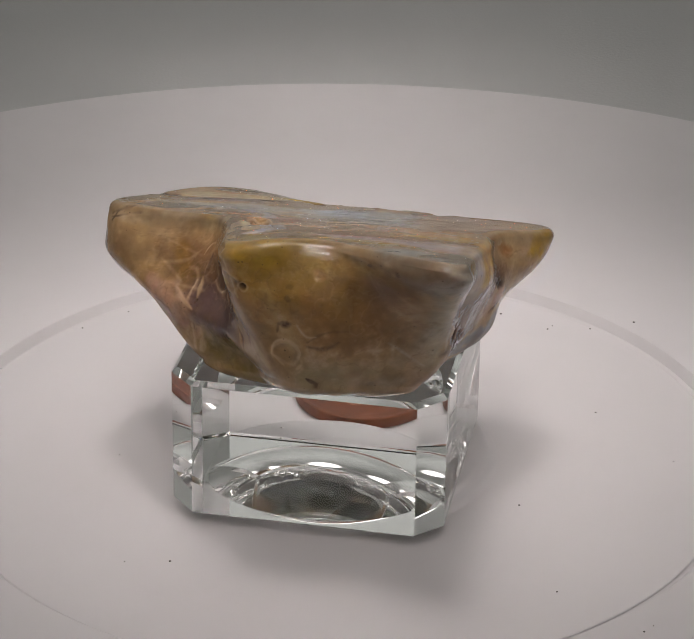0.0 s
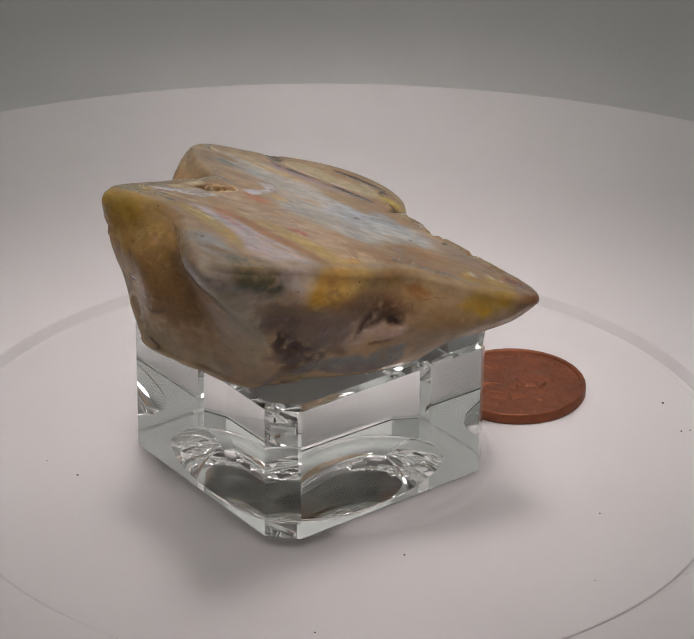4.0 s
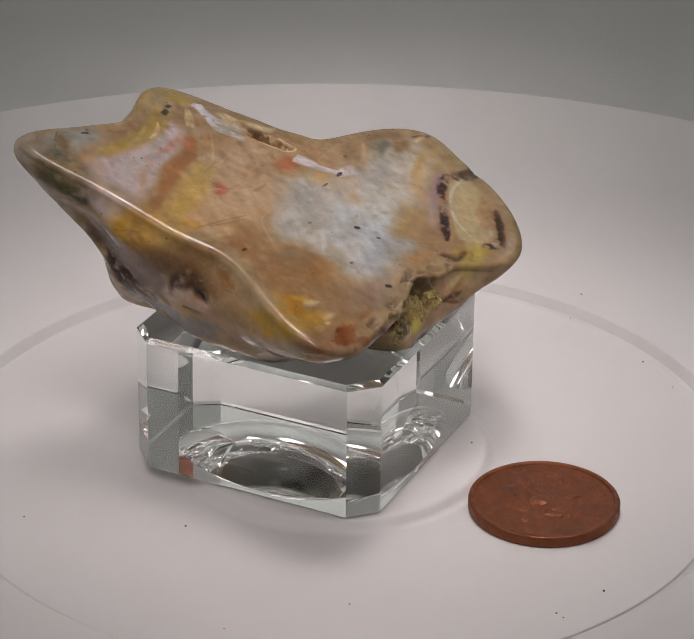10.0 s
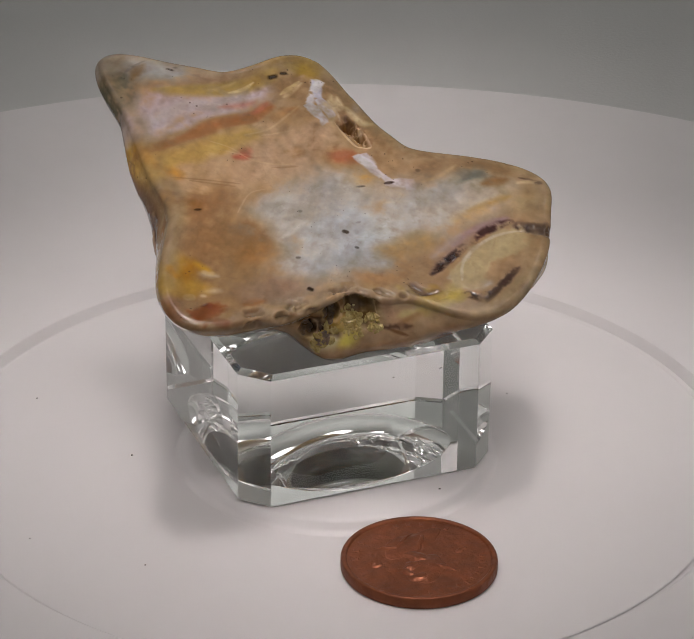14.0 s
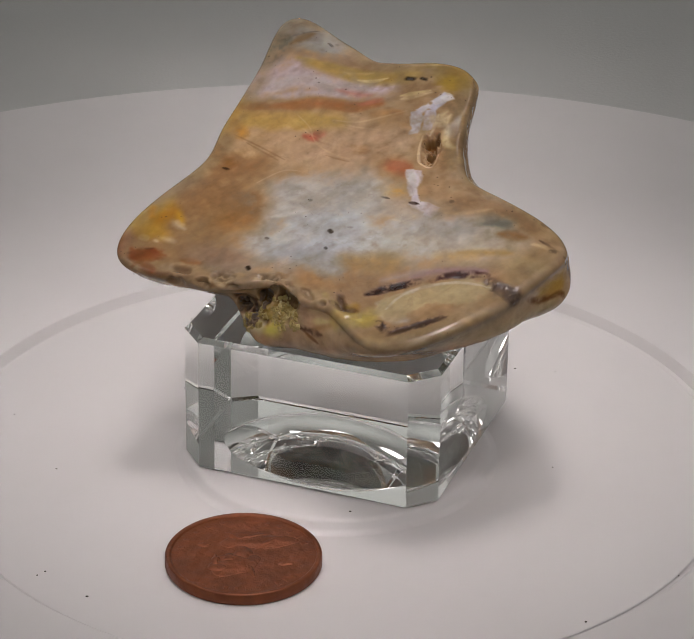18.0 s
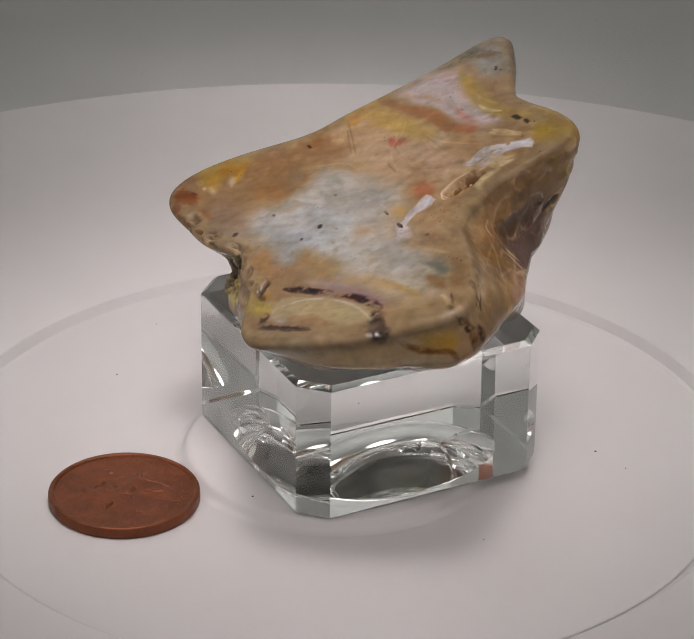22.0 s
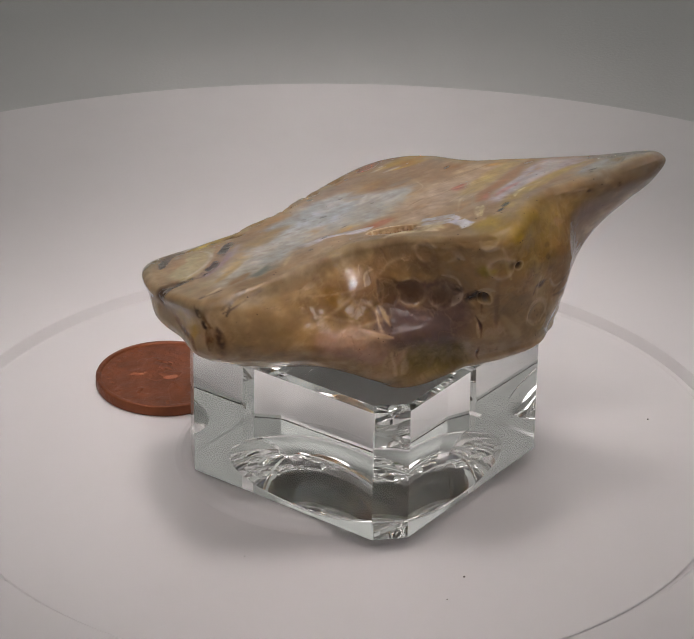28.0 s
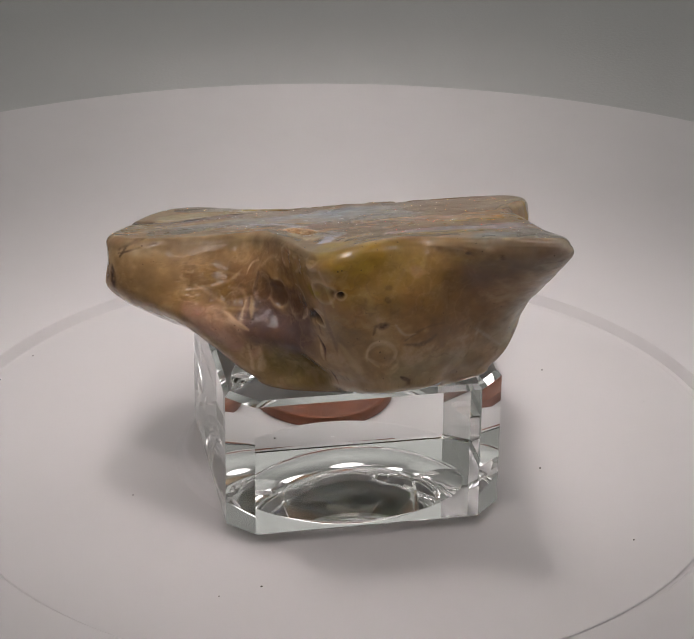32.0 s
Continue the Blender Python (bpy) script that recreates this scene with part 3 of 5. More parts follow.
vein((50, 40, 35), 0.34, 0.6, 0.9, -0.1, (-4.4, -24.7, 42.9), (-5.2, -24.6, 43.0))
vein((70, 55, 45), 0.28, 0.6, 0.8, 0, (-1.4, -24.5, 42.7), (-2.0, -24.7, 42.8))
vein((40, 35, 30), 0.20, 0.6, 0.9, 0, (6.5, -31.4, 44.7), (6.4, -31.4, 44.7))
vein((60, 50, 40), 0.17, 0.6, 0.8, 0, (-1.5, 2.1, 33.1), (-2.1, 1.9, 33.2))
vein((60, 50, 40), 0.17, 0.6, 0.8, 0, (8.5, 4.1, 31.8), (8.3, 4.2, 31.8))
vein((100, 70, 45), 0.34, 0.8, 0.8, 0, (17.5, -7.3, 35.3), (16.6, -7.2, 35.4))
vein((110, 85, 60), 0.14, 0.8, 0.35, -0.03, (15.0, -12.3, 37.3), (10.4, -9.3, 36.5))
vein((195, 175, 140), 0.14, 0.8, 0.35, -0.03, (9.6, -17.1, 39.4), (6.5, -13.9, 38.4), (2.4, -9.7, 37.1))
vein((150, 128, 122), 0.84, 0.9, 0.6, 0, (-6.3, 12.6, 29.6), (-9.0, 10.6, 30.5), (-12.9, 8.9, 31.4), (-19.4, 8.2, 32.0))
vein((55, 38, 38), 0.39, 0.7, 1, -0.15, (-7.3, 11.5, 30.1), (-9.8, 11.2, 30.4), (-11.2, 10.3, 30.8))
vein((90, 55, 50), 0.28, 0.7, 0.9, -0.1, (-14.1, 9.8, 31.1), (-16.8, 8.9, 31.6), (-19.8, 8.6, 31.9))
vein((60, 45, 40), 0.90, 0.7, 1, -0.25, (-20.7, 10.2, 31.4), (-22.6, 11.7, 31.0), (-23.4, 12.1, 30.7))
vein((185, 180, 172), 0.50, 0.6, 0.8, 0, (-7.4, 13.9, 29.2), (-11.2, 11.9, 30.2), (-16.2, 10.2, 31.1))
vein((185, 180, 175), 0.78, 0.7, 0.8, 0, (-8.2, 15.9, 28.6), (-11.3, 16.6, 28.5))
vein((174, 158, 126), 1.85, 0.35, 1, 0.1, (-9.4, 14.5, 29.1), (-13.8, 12.9, 30.0), (-18.8, 11.9, 30.7))
vein((75, 55, 50), 0.34, 0.8, 0.9, -0.1, (-9.8, 18.9, 27.6), (-12.2, 17.6, 28.2), (-15.9, 16.1, 29.0))
vein((175, 160, 95), 1.23, 0.7, 0.9, 0, (-5.0, 17.1, 27.9), (-6.9, 16.1, 28.4))
vein((110, 75, 35), 0.62, 0.8, 0.9, -0.3, (-2.5, 15.3, 28.5), (-4.6, 15.5, 28.5))
vein((165, 138, 112), 1.51, 0.6, 0.9, 0.2, (0.4, 15.2, 27.6), (-0.2, 15.3, 26.5))
vein((100, 70, 45), 0.22, 0.7, 0.9, -0.15, (2.0, 14.6, 24.7), (-0.4, 15.6, 23.9))
vein((120, 100, 60), 1.79, 0.6, 0.9, -0.8, (4.2, 13.8, 26.4), (7.8, 11.4, 25.2))
vein((50, 35, 20), 0.50, 0.6, 1, -1.2, (6.3, 12.4, 28.3), (6.3, 12.1, 26.4))
vein((80, 55, 30), 0.67, 0.7, 0.9, -0.5, (9.8, 10.4, 25.7), (8.6, 10.9, 25.4))
vein((90, 65, 30), 0.45, 0.7, 0.9, -0.4, (3.3, 14.1, 27.4), (3.3, 14.3, 26.9))
vein((195, 190, 150), 1.01, 0.7, 0.8, 0.2, (10.0, 11.3, 22.8), (8.2, 12.1, 22.9))
vein((190, 170, 150), 0.28, 0.6, 0.7, 0.15, (7.6, 11.8, 29.0), (5.2, 12.1, 29.1), (3.2, 14.0, 28.4))
vein((165, 130, 75), 1.90, 0.8, 0.9, 0, (-27.1, 7.5, 30.7), (-27.6, 6.4, 30.1))
vein((140, 115, 85), 1.23, 0.7, 0.9, 0, (-21.1, -3.1, 36.2), (-27.3, 1.9, 34.8), (-29.5, 2.5, 30.7))
vein((130, 130, 120), 1.23, 0.8, 0.8, 0, (-19.3, -0.2, 35.0), (-20.9, 0.3, 35.0))
vein((175, 165, 150), 1.34, 0.8, 0.7, 0, (-17.2, 0.5, 34.7), (-21.1, 5.1, 33.3))
vein((205, 190, 150), 0.39, 0.5, 1, 0.05, (-25.8, 3.6, 34.1), (-28.9, 4.8, 33.0))
vein((70, 50, 40), 0.17, 0.6, 0.9, 0, (-27.5, 4.4, 33.9), (-27.7, 4.5, 33.9))
vein((70, 50, 40), 0.17, 0.6, 0.9, 0, (-28.8, 4.6, 33.3), (-29.0, 4.4, 33.1))
vein((120, 85, 50), 0.22, 0.7, 0.8, -0.1, (-25.4, 9.1, 29.3), (-26.4, 7.7, 28.0), (-27.9, 6.2, 28.6))
vein((155, 138, 108), 1.40, 0.7, 0.9, 0, (-15.1, 19.2, 26.9), (-21.5, 13.7, 27.2), (-27.5, 6.5, 26.8))
vein((205, 190, 170), 0.50, 0.6, 0.9, 0.1, (18.8, 10.8, 28.1), (17.5, 11.0, 28.2))
vein((110, 75, 50), 0.45, 0.7, 0.9, -0.3, (15.2, 11.4, 28.2), (11.4, 12.1, 28.4))
vein((100, 65, 40), 0.34, 0.8, 0.9, -0.2, (21.1, 10.3, 28.6), (16.0, 11.1, 28.7))
vein((120, 117, 117), 1.23, 0.6, 1, 0.15, (14.0, -20.6, 25.2), (17.2, -15.7, 25.5), (20.1, -10.1, 26.4))
vein((160, 148, 126), 2.02, 0.7, 0.9, 0, (13.7, -36.3, 45.1), (14.6, -33.5, 39.3), (11.6, -26.9, 28.4))
vein((196, 178, 164), 1.57, 0.8, 0.9, -0.2, (18.6, -16.3, 29.3), (20.2, -14.2, 30.7))
vein((60, 45, 38), 0.73, 0.8, 0.9, -0.35, (20.9, -12.7, 31.8), (21.7, -11.0, 30.4))
vein((70, 52, 45), 0.90, 0.9, 0.9, -0.25, (14.5, -25.0, 31.1), (13.8, -23.3, 26.9), (13.9, -22.2, 26.1))
vein((100, 78, 60), 0.78, 0.9, 0.8, -0.1, (16.4, -19.3, 28.4), (17.3, -16.9, 27.1))
vein((85, 85, 72), 1.40, 0.7, 0.9, 0, (15.6, -31.9, 42.5), (16.2, -28.7, 40.6))
vein((70, 65, 50), 0.34, 0.8, 0.8, 0, (15.0, -32.5, 43.8), (15.7, -29.3, 42.2))
vein((190, 135, 40), 0.78, 0.9, 0.8, 0, (17.6, -21.1, 39.2), (17.8, -20.5, 39.0))
vein((185, 175, 160), 0.22, 0.7, 0.7, 0.05, (6.7, -29.4, 31.4), (8.6, -28.5, 29.7), (10.7, -27.1, 27.4))
vein((175, 165, 150), 0.22, 0.7, 0.6, 0.05, (14.2, -29.1, 34.2), (13.4, -26.5, 30.3), (12.9, -25.2, 27.4))
vein((185, 150, 60), 1.68, 0.8, 0.9, 0, (25.4, -1.4, 30.4), (26.1, 1.4, 31.3))
vein((150, 110, 85), 1.34, 0.7, 0.9, 0, (26.8, 4.4, 30.2), (26.7, 6.3, 29.3))
vein((110, 70, 40), 0.34, 0.7, 0.9, -0.1, (21.8, 6.8, 30.0), (24.4, 7.8, 29.5))
vein((120, 85, 45), 0.28, 0.8, 0.8, -0.1, (25.8, 3.8, 27.8), (26.9, 4.0, 30.0))
vein((165, 135, 95), 1.68, 0.8, 0.9, 0, (23.3, -6.5, 29.3), (24.5, -2.6, 28.5))
vein((185, 160, 130), 0.73, 0.8, 0.8, 0.1, (20.8, -9.6, 34.5), (21.1, -8.9, 34.3))
vein((150, 125, 70), 1.96, 0.7, 0.9, 0, (-4.9, -28.6, 43.4), (-3.3, -29.9, 41.1))
vein((165, 130, 50), 1.68, 0.8, 0.9, 0, (-10.8, -28.2, 43.3), (-7.3, -29.3, 42.6))
vein((125, 95, 50), 1.40, 0.6, 0.8, 0, (-20.3, -8.9, 33.3), (-20.4, -10.6, 32.1))
vein((165, 135, 110), 1.57, 0.7, 0.8, 0.2, (-23.8, -10.6, 28.6), (-20.5, -14.8, 28.0))
vein((110, 85, 50), 0.22, 0.7, 0.8, -0.2, (-19.4, -12.6, 31.5), (-17.5, -13.7, 32.2))
vein((200, 175, 150), 0.39, 0.7, 0.9, 0.1, (-17.5, -17.2, 25.7), (-17.4, -16.9, 23.8))
vein((90, 65, 45), 0.28, 0.7, 0.9, -0.2, (-18.4, -16.3, 25.6), (-18.1, -16.9, 26.6))
vein((200, 175, 150), 0.28, 0.7, 0.8, 0.15, (-21.4, -12.6, 30.1), (-20.5, -14.4, 29.4), (-19.1, -16.3, 28.9))
vein((80, 55, 40), 0.17, 0.7, 0.9, -0.2, (-18.7, -16.0, 29.7), (-18.6, -16.2, 25.6))
vein((95, 65, 45), 0.20, 0.7, 0.9, -0.2, (-12.1, -25.3, 32.9), (-11.4, -25.0, 28.4), (-9.5, -23.6, 24.3))
vein((195, 165, 130), 0.22, 0.7, 0.8, 0.05, (-11.8, -24.7, 30.2), (-11.5, -24.8, 28.1))
vein((195, 165, 130), 0.25, 0.7, 0.8, 0.1, (-12.7, -27.3, 41.8), (-12.1, -28.3, 40.1), (-11.6, -28.5, 37.4))
vein((195, 170, 140), 0.28, 0.7, 0.8, 0.1, (-3.1, -30.0, 40.9), (-1.4, -30.4, 40.4), (-0.4, -29.8, 42.3))
vein((190, 165, 140), 0.22, 0.8, 0.7, 0.1, (0.3, -29.2, 43.3), (1.6, -30.1, 43.5), (3.9, -32.1, 43.5))
vein((155, 135, 60), 0.67, 0.7, 0.9, 0, (-13.1, -26.0, 38.0), (-12.8, -26.9, 38.2))
vein((60, 45, 30), 0.22, 0.6, 0.9, -0.1, (-13.8, -22.4, 39.8), (-13.8, -22.7, 39.2))
vein((50, 35, 30), 0.22, 0.6, 0.9, -0.1, (-28.5, 1.0, 33.1), (-24.7, -1.9, 35.3))
vein((85, 60, 40), 0.45, 0.8, 0.9, -0.2, (-29.5, 1.4, 30.6), (-29.1, 0.7, 27.8))
vein((70, 50, 40), 0.17, 0.7, 0.9, -0.1, (-14.4, -12.3, 38.6), (-14.9, -13.6, 37.3))
vein((190, 160, 130), 0.34, 0.7, 0.9, 0.1, (-29.0, 3.6, 32.9), (-28.1, 3.6, 34.2), (-26.4, 3.5, 34.2))
vein((190, 160, 130), 0.34, 0.7, 0.9, 0.1, (-26.3, 0.9, 35.1), (-27.3, -0.1, 34.1))
vein((120, 95, 60), 0.56, 0.9, 0.6, 0, (-26.8, -4.4, 30.5), (-26.0, -6.0, 30.3))
vein((80, 60, 40), 0.17, 0.7, 0.8, -0.1, (-6.5, -29.9, 34.3), (-6.8, -29.6, 32.8))
vein((190, 165, 130), 0.22, 0.7, 0.8, 0.1, (-7.2, -29.4, 29.6), (-6.0, -29.7, 28.5))
vein((190, 165, 130), 0.22, 0.7, 0.8, 0.1, (-4.5, -30.0, 28.1), (-3.9, -30.1, 28.8))
vein((95, 75, 55), 0.22, 0.7, 0.7, -0.15, (-3.2, -30.4, 31.9), (-1.1, -31.1, 33.8), (1.7, -31.2, 33.8))
vein((185, 165, 140), 0.28, 0.8, 0.7, 0.1, (7.2, -28.6, 29.5), (7.2, -29.5, 32.2))
vein((160, 150, 145), 1.57, 0.8, 0.9, 0, (12.1, -37.3, 44.2), (15.1, -35.2, 43.5))
vein((70, 55, 50), 0.73, 0.9, 0.9, -0.25, (12.6, -26.0, 28.4), (15.9, -20.4, 28.5), (18.3, -17.4, 30.3))
vein((110, 85, 60), 0.28, 0.7, 0.8, -0.25, (-12.6, -27.6, 39.2), (-10.9, -26.6, 31.8), (-8.6, -25.9, 25.3))
vein((165, 140, 105), 0.56, 0.7, 0.7, 0.15, (-10.1, -27.2, 31.0), (-8.0, -28.5, 27.6))
vein((180, 155, 125), 0.22, 0.6, 0.8, 0.15, (-7.5, -29.2, 29.8), (-7.2, -29.4, 31.6), (-5.4, -29.9, 32.2), (-3.8, -30.2, 30.4), (-4.9, -30.0, 28.5))
vein((60, 45, 35), 0.20, 0.6, 0.9, -0.1, (-3.3, -30.0, 26.9), (-2.0, -29.6, 26.0))
vein((190, 160, 125), 0.22, 0.6, 0.7, 0.1, (-1.6, -30.1, 41.0), (-0.3, -30.5, 40.2))
vein((70, 50, 30), 0.22, 0.6, 0.8, -0.05, (-5.5, -30.3, 39.1), (-5.1, -30.4, 39.1))
vein((200, 160, 90), 0.17, 0.7, 0.8, 0.05, (-10.5, -29.0, 42.6), (-5.4, -29.1, 42.7))
vein((60, 42, 32), 0.50, 0.8, 0.9, -0.4, (10.8, 10.0, 25.5), (8.5, 11.2, 25.0), (7.2, 12.2, 23.6))
vein((70, 48, 30), 0.45, 0.8, 0.9, -0.3, (5.7, 12.2, 29.0), (3.5, 13.6, 28.6), (2.7, 14.5, 27.1))
vein((185, 172, 90), 0.78, 0.8, 0.9, 0, (5.0, 13.2, 23.9), (7.1, 12.4, 22.5))
vein((115, 80, 45), 0.39, 0.9, 0.8, -0.2, (0.4, 15.3, 25.2), (-2.8, 16.7, 26.7))
vein((200, 178, 140), 0.28, 0.8, 0.7, 0.05, (-13.2, -1.1, 35.0), (-15.5, -1.1, 35.1), (-19.1, -2.2, 35.7))
vein((205, 185, 150), 0.28, 0.8, 0.7, 0.05, (-6.8, 0.2, 34.1), (-10.0, 1.2, 34.0))
vein((185, 150, 95), 1.01, 0.9, 0.6, 0, (-13.6, 6.2, 32.4), (-18.0, 5.9, 32.8))
vein((150, 120, 80), 1.68, 0.9, 0.5, 0, (1.0, -10.7, 37.6), (-3.9, -10.6, 37.8))
vein((210, 205, 200), 0.39, 0.8, 0.7, 0, (8.5, 0.6, 33.1), (4.2, -0.8, 33.8))
vein((212, 208, 204), 0.39, 0.8, 0.7, 0, (0.5, -3.3, 34.9), (-3.3, -4.2, 35.5))
vein((200, 188, 170), 0.45, 0.9, 0.7, 0, (20.7, 1.7, 31.9), (18.9, 2.9, 31.6))
vein((200, 185, 165), 0.45, 0.9, 0.7, 0, (22.0, 4.2, 30.9), (19.9, 5.0, 30.8))
vein((95, 70, 52), 1.12, 0.9, 0.8, -0.1, (19.4, -16.7, 33.3), (20.4, -13.7, 32.9), (22.0, -9.9, 31.9))
vein((85, 62, 48), 1.01, 0.9, 0.9, -0.2, (14.6, -27.0, 33.9), (17.0, -22.4, 33.5))
vein((140, 118, 100), 1.12, 0.9, 0.7, 0, (16.2, -19.8, 28.4), (19.2, -16.6, 32.1))
vein((60, 42, 34), 0.45, 0.8, 0.9, -0.3, (14.5, -25.8, 32.2), (14.3, -24.1, 29.0), (13.6, -23.8, 26.9))
vein((60, 42, 34), 0.39, 0.8, 0.9, -0.3, (14.8, -23.7, 30.4), (14.8, -20.9, 26.8))
vein((180, 150, 105), 1.68, 0.9, 0.6, 0, (19.6, -13.3, 36.2), (22.1, -7.6, 33.2))
vein((128, 112, 60), 1.01, 0.8, 0.7, 0, (-9.0, -29.0, 43.3), (-8.1, -26.4, 43.8))
vein((200, 175, 130), 0.28, 0.7, 0.8, 0.05, (0.4, -25.9, 43.1), (3.9, -25.7, 42.8))
vein((175, 150, 112), 1.01, 0.8, 0.6, 0.1, (-8.1, -30.0, 38.5), (-5.0, -30.0, 31.7))
vein((118, 88, 58), 0.90, 0.8, 0.7, -0.1, (-2.1, -30.7, 32.2), (1.1, -31.2, 33.1))
vein((170, 140, 100), 1.23, 0.9, 0.6, 0, (-25.1, -4.1, 33.1), (-21.6, -6.4, 33.9))
vein((120, 92, 62), 1.46, 0.8, 0.7, 0, (-0.8, -31.0, 32.6), (4.3, -30.5, 32.4))
vein((170, 140, 80), 1.12, 0.9, 0.6, 0, (-1.9, -29.7, 42.1), (7.2, -33.9, 41.6))
vein((150, 130, 105), 1.40, 0.8, 0.6, 0, (8.5, -28.1, 28.3), (11.5, -28.2, 30.8))
vein((150, 118, 30), 1.01, 0.8, 0.9, 0, (-10.7, -28.6, 43.1), (-6.2, -29.1, 42.8))
vein((90, 74, 42), 1.34, 0.6, 0.8, 0, (-16.3, -18.4, 26.0), (-12.5, -21.3, 25.6))
vein((175, 150, 130), 0.45, 0.4, 0.9, 0.2, (-13.1, -22.9, 34.7), (-13.0, -23.1, 33.7), (-13.3, -21.8, 32.2))
vein((170, 145, 120), 0.17, 0.5, 0.9, 0.15, (-13.7, -20.6, 36.3), (-13.4, -22.4, 36.4), (-13.1, -23.1, 34.9))
vein((170, 145, 115), 0.17, 0.5, 0.9, 0.15, (-12.8, -24.5, 34.5), (-12.6, -26.0, 35.5), (-12.1, -26.9, 35.1))
vein((180, 152, 116), 0.34, 0.5, 0.9, 0.15, (-17.6, -13.9, 32.0), (-18.4, -15.6, 30.3))
vein((58, 42, 30), 0.17, 0.6, 0.9, -0.15, (-18.4, -15.9, 30.1), (-18.4, -16.5, 26.2))
vein((165, 134, 108), 0.67, 0.5, 0.8, 0.15, (-18.5, -16.1, 25.1), (-17.9, -17.2, 26.7))
vein((172, 144, 116), 0.22, 0.6, 0.9, 0.15, (-21.2, -12.8, 30.1), (-20.6, -13.9, 29.8), (-20.0, -15.0, 29.3), (-19.1, -16.2, 29.0))
vein((170, 142, 112), 0.17, 0.6, 0.9, 0.12, (-17.2, -11.7, 33.9), (-16.3, -11.1, 35.1), (-15.7, -12.1, 35.7))
vein((176, 150, 108), 0.22, 0.5, 0.9, 0.12, (-12.6, -27.6, 41.0), (-12.2, -28.2, 39.2), (-11.4, -28.6, 36.8))
vein((182, 162, 144), 0.39, 0.6, 0.8, 0.2, (-13.8, -17.7, 39.9), (-13.8, -19.7, 40.2))
vein((180, 158, 138), 0.34, 0.6, 0.8, 0.2, (-13.8, -21.7, 40.2), (-13.7, -23.2, 39.4))
vein((182, 162, 144), 0.39, 0.6, 0.8, 0.2, (-13.3, -25.2, 41.6), (-12.9, -26.7, 41.8))
vein((90, 72, 54), 0.28, 0.7, 0.8, -0.15, (-3.1, -30.4, 31.4), (-0.8, -30.7, 31.3), (0.5, -31.0, 32.3))
vein((165, 140, 112), 0.22, 0.6, 0.9, 0.12, (-4.4, -30.5, 34.3), (-3.3, -30.5, 32.6), (-2.1, -30.8, 32.9))
vein((165, 140, 112), 0.22, 0.6, 0.9, 0.12, (-7.5, -29.2, 29.9), (-6.3, -29.7, 28.9), (-4.6, -30.1, 28.6))
vein((160, 135, 105), 0.17, 0.7, 0.4, 0.05, (-5.6, -29.8, 30.9), (-5.0, -30.0, 30.3), (-4.3, -30.1, 30.8), (-4.9, -30.0, 31.4))
vein((132, 122, 106), 0.73, 0.6, 0.8, 0, (4.5, -27.8, 25.3), (8.3, -27.4, 25.3))
vein((188, 152, 132), 0.39, 0.6, 0.9, 0.05, (-2.5, -30.0, 41.0), (-0.9, -30.4, 40.4))
vein((55, 40, 30), 0.20, 0.6, 0.9, 0, (4.0, -32.2, 43.1), (4.3, -32.4, 43.2))
vein((55, 40, 30), 0.20, 0.6, 0.9, 0, (7.3, -34.9, 43.5), (7.4, -34.9, 43.1))
vein((55, 40, 30), 0.22, 0.6, 0.9, 0, (-5.6, -30.7, 37.8), (-5.4, -30.7, 37.6))
vein((60, 42, 28), 0.34, 0.7, 0.9, -0.2, (-6.5, -29.9, 34.1), (-5.2, -30.3, 34.2))
vein((50, 32, 26), 0.22, 0.5, 1, -0.15, (-28.4, 0.7, 33.2), (-26.6, -0.8, 34.3), (-24.7, -1.9, 35.2))
vein((180, 144, 118), 0.34, 0.6, 0.9, 0.1, (-27.5, 0.1, 34.0), (-26.2, -0.1, 35.2))
vein((180, 144, 118), 0.22, 0.6, 0.9, 0.1, (-26.5, -0.7, 34.6), (-25.6, -1.7, 34.6))
vein((84, 60, 38), 1.12, 0.5, 0.85, -0.1, (-16.0, -14.5, 33.4), (-16.0, -14.8, 33.0))
vein((84, 60, 38), 1.12, 0.5, 0.85, -0.1, (-14.7, -17.0, 33.8), (-14.6, -17.3, 33.3))
vein((82, 60, 48), 1.12, 0.5, 0.9, -0.1, (-13.8, -19.8, 34.1), (-13.7, -20.1, 33.8))
vein((170, 145, 120), 0.17, 0.9, 0.45, 0.15, (-15.3, -15.9, 33.3), (-15.4, -16.6, 32.0), (-14.8, -17.8, 31.7), (-14.4, -18.1, 33.1))
vein((170, 145, 120), 0.17, 0.9, 0.45, 0.15, (-16.3, -13.2, 34.2), (-17.2, -13.3, 32.9), (-17.3, -14.3, 32.0), (-16.5, -15.3, 31.9))
vein((170, 145, 120), 0.17, 0.9, 0.45, 0.15, (-13.6, -21.1, 35.4), (-13.3, -21.6, 33.7), (-13.5, -20.9, 32.2), (-14.2, -19.2, 31.8))
vein((178, 158, 140), 0.28, 0.9, 0.45, 0.18, (-13.9, -16.3, 39.7), (-13.7, -17.9, 40.3), (-13.9, -19.4, 39.7), (-14.0, -19.6, 38.5))
vein((178, 158, 140), 0.28, 0.9, 0.45, 0.18, (-13.8, -20.5, 40.3), (-13.7, -22.1, 40.7), (-13.8, -22.5, 39.3), (-13.8, -21.4, 38.5))
vein((42, 28, 20), 0.50, 0.5, 1, -0.4, (-12.7, -23.9, 33.5), (-12.6, -25.0, 34.3))
vein((120, 100, 38), 0.90, 0.7, 0.9, 0, (-13.2, -25.9, 38.3), (-13.0, -26.2, 37.9))
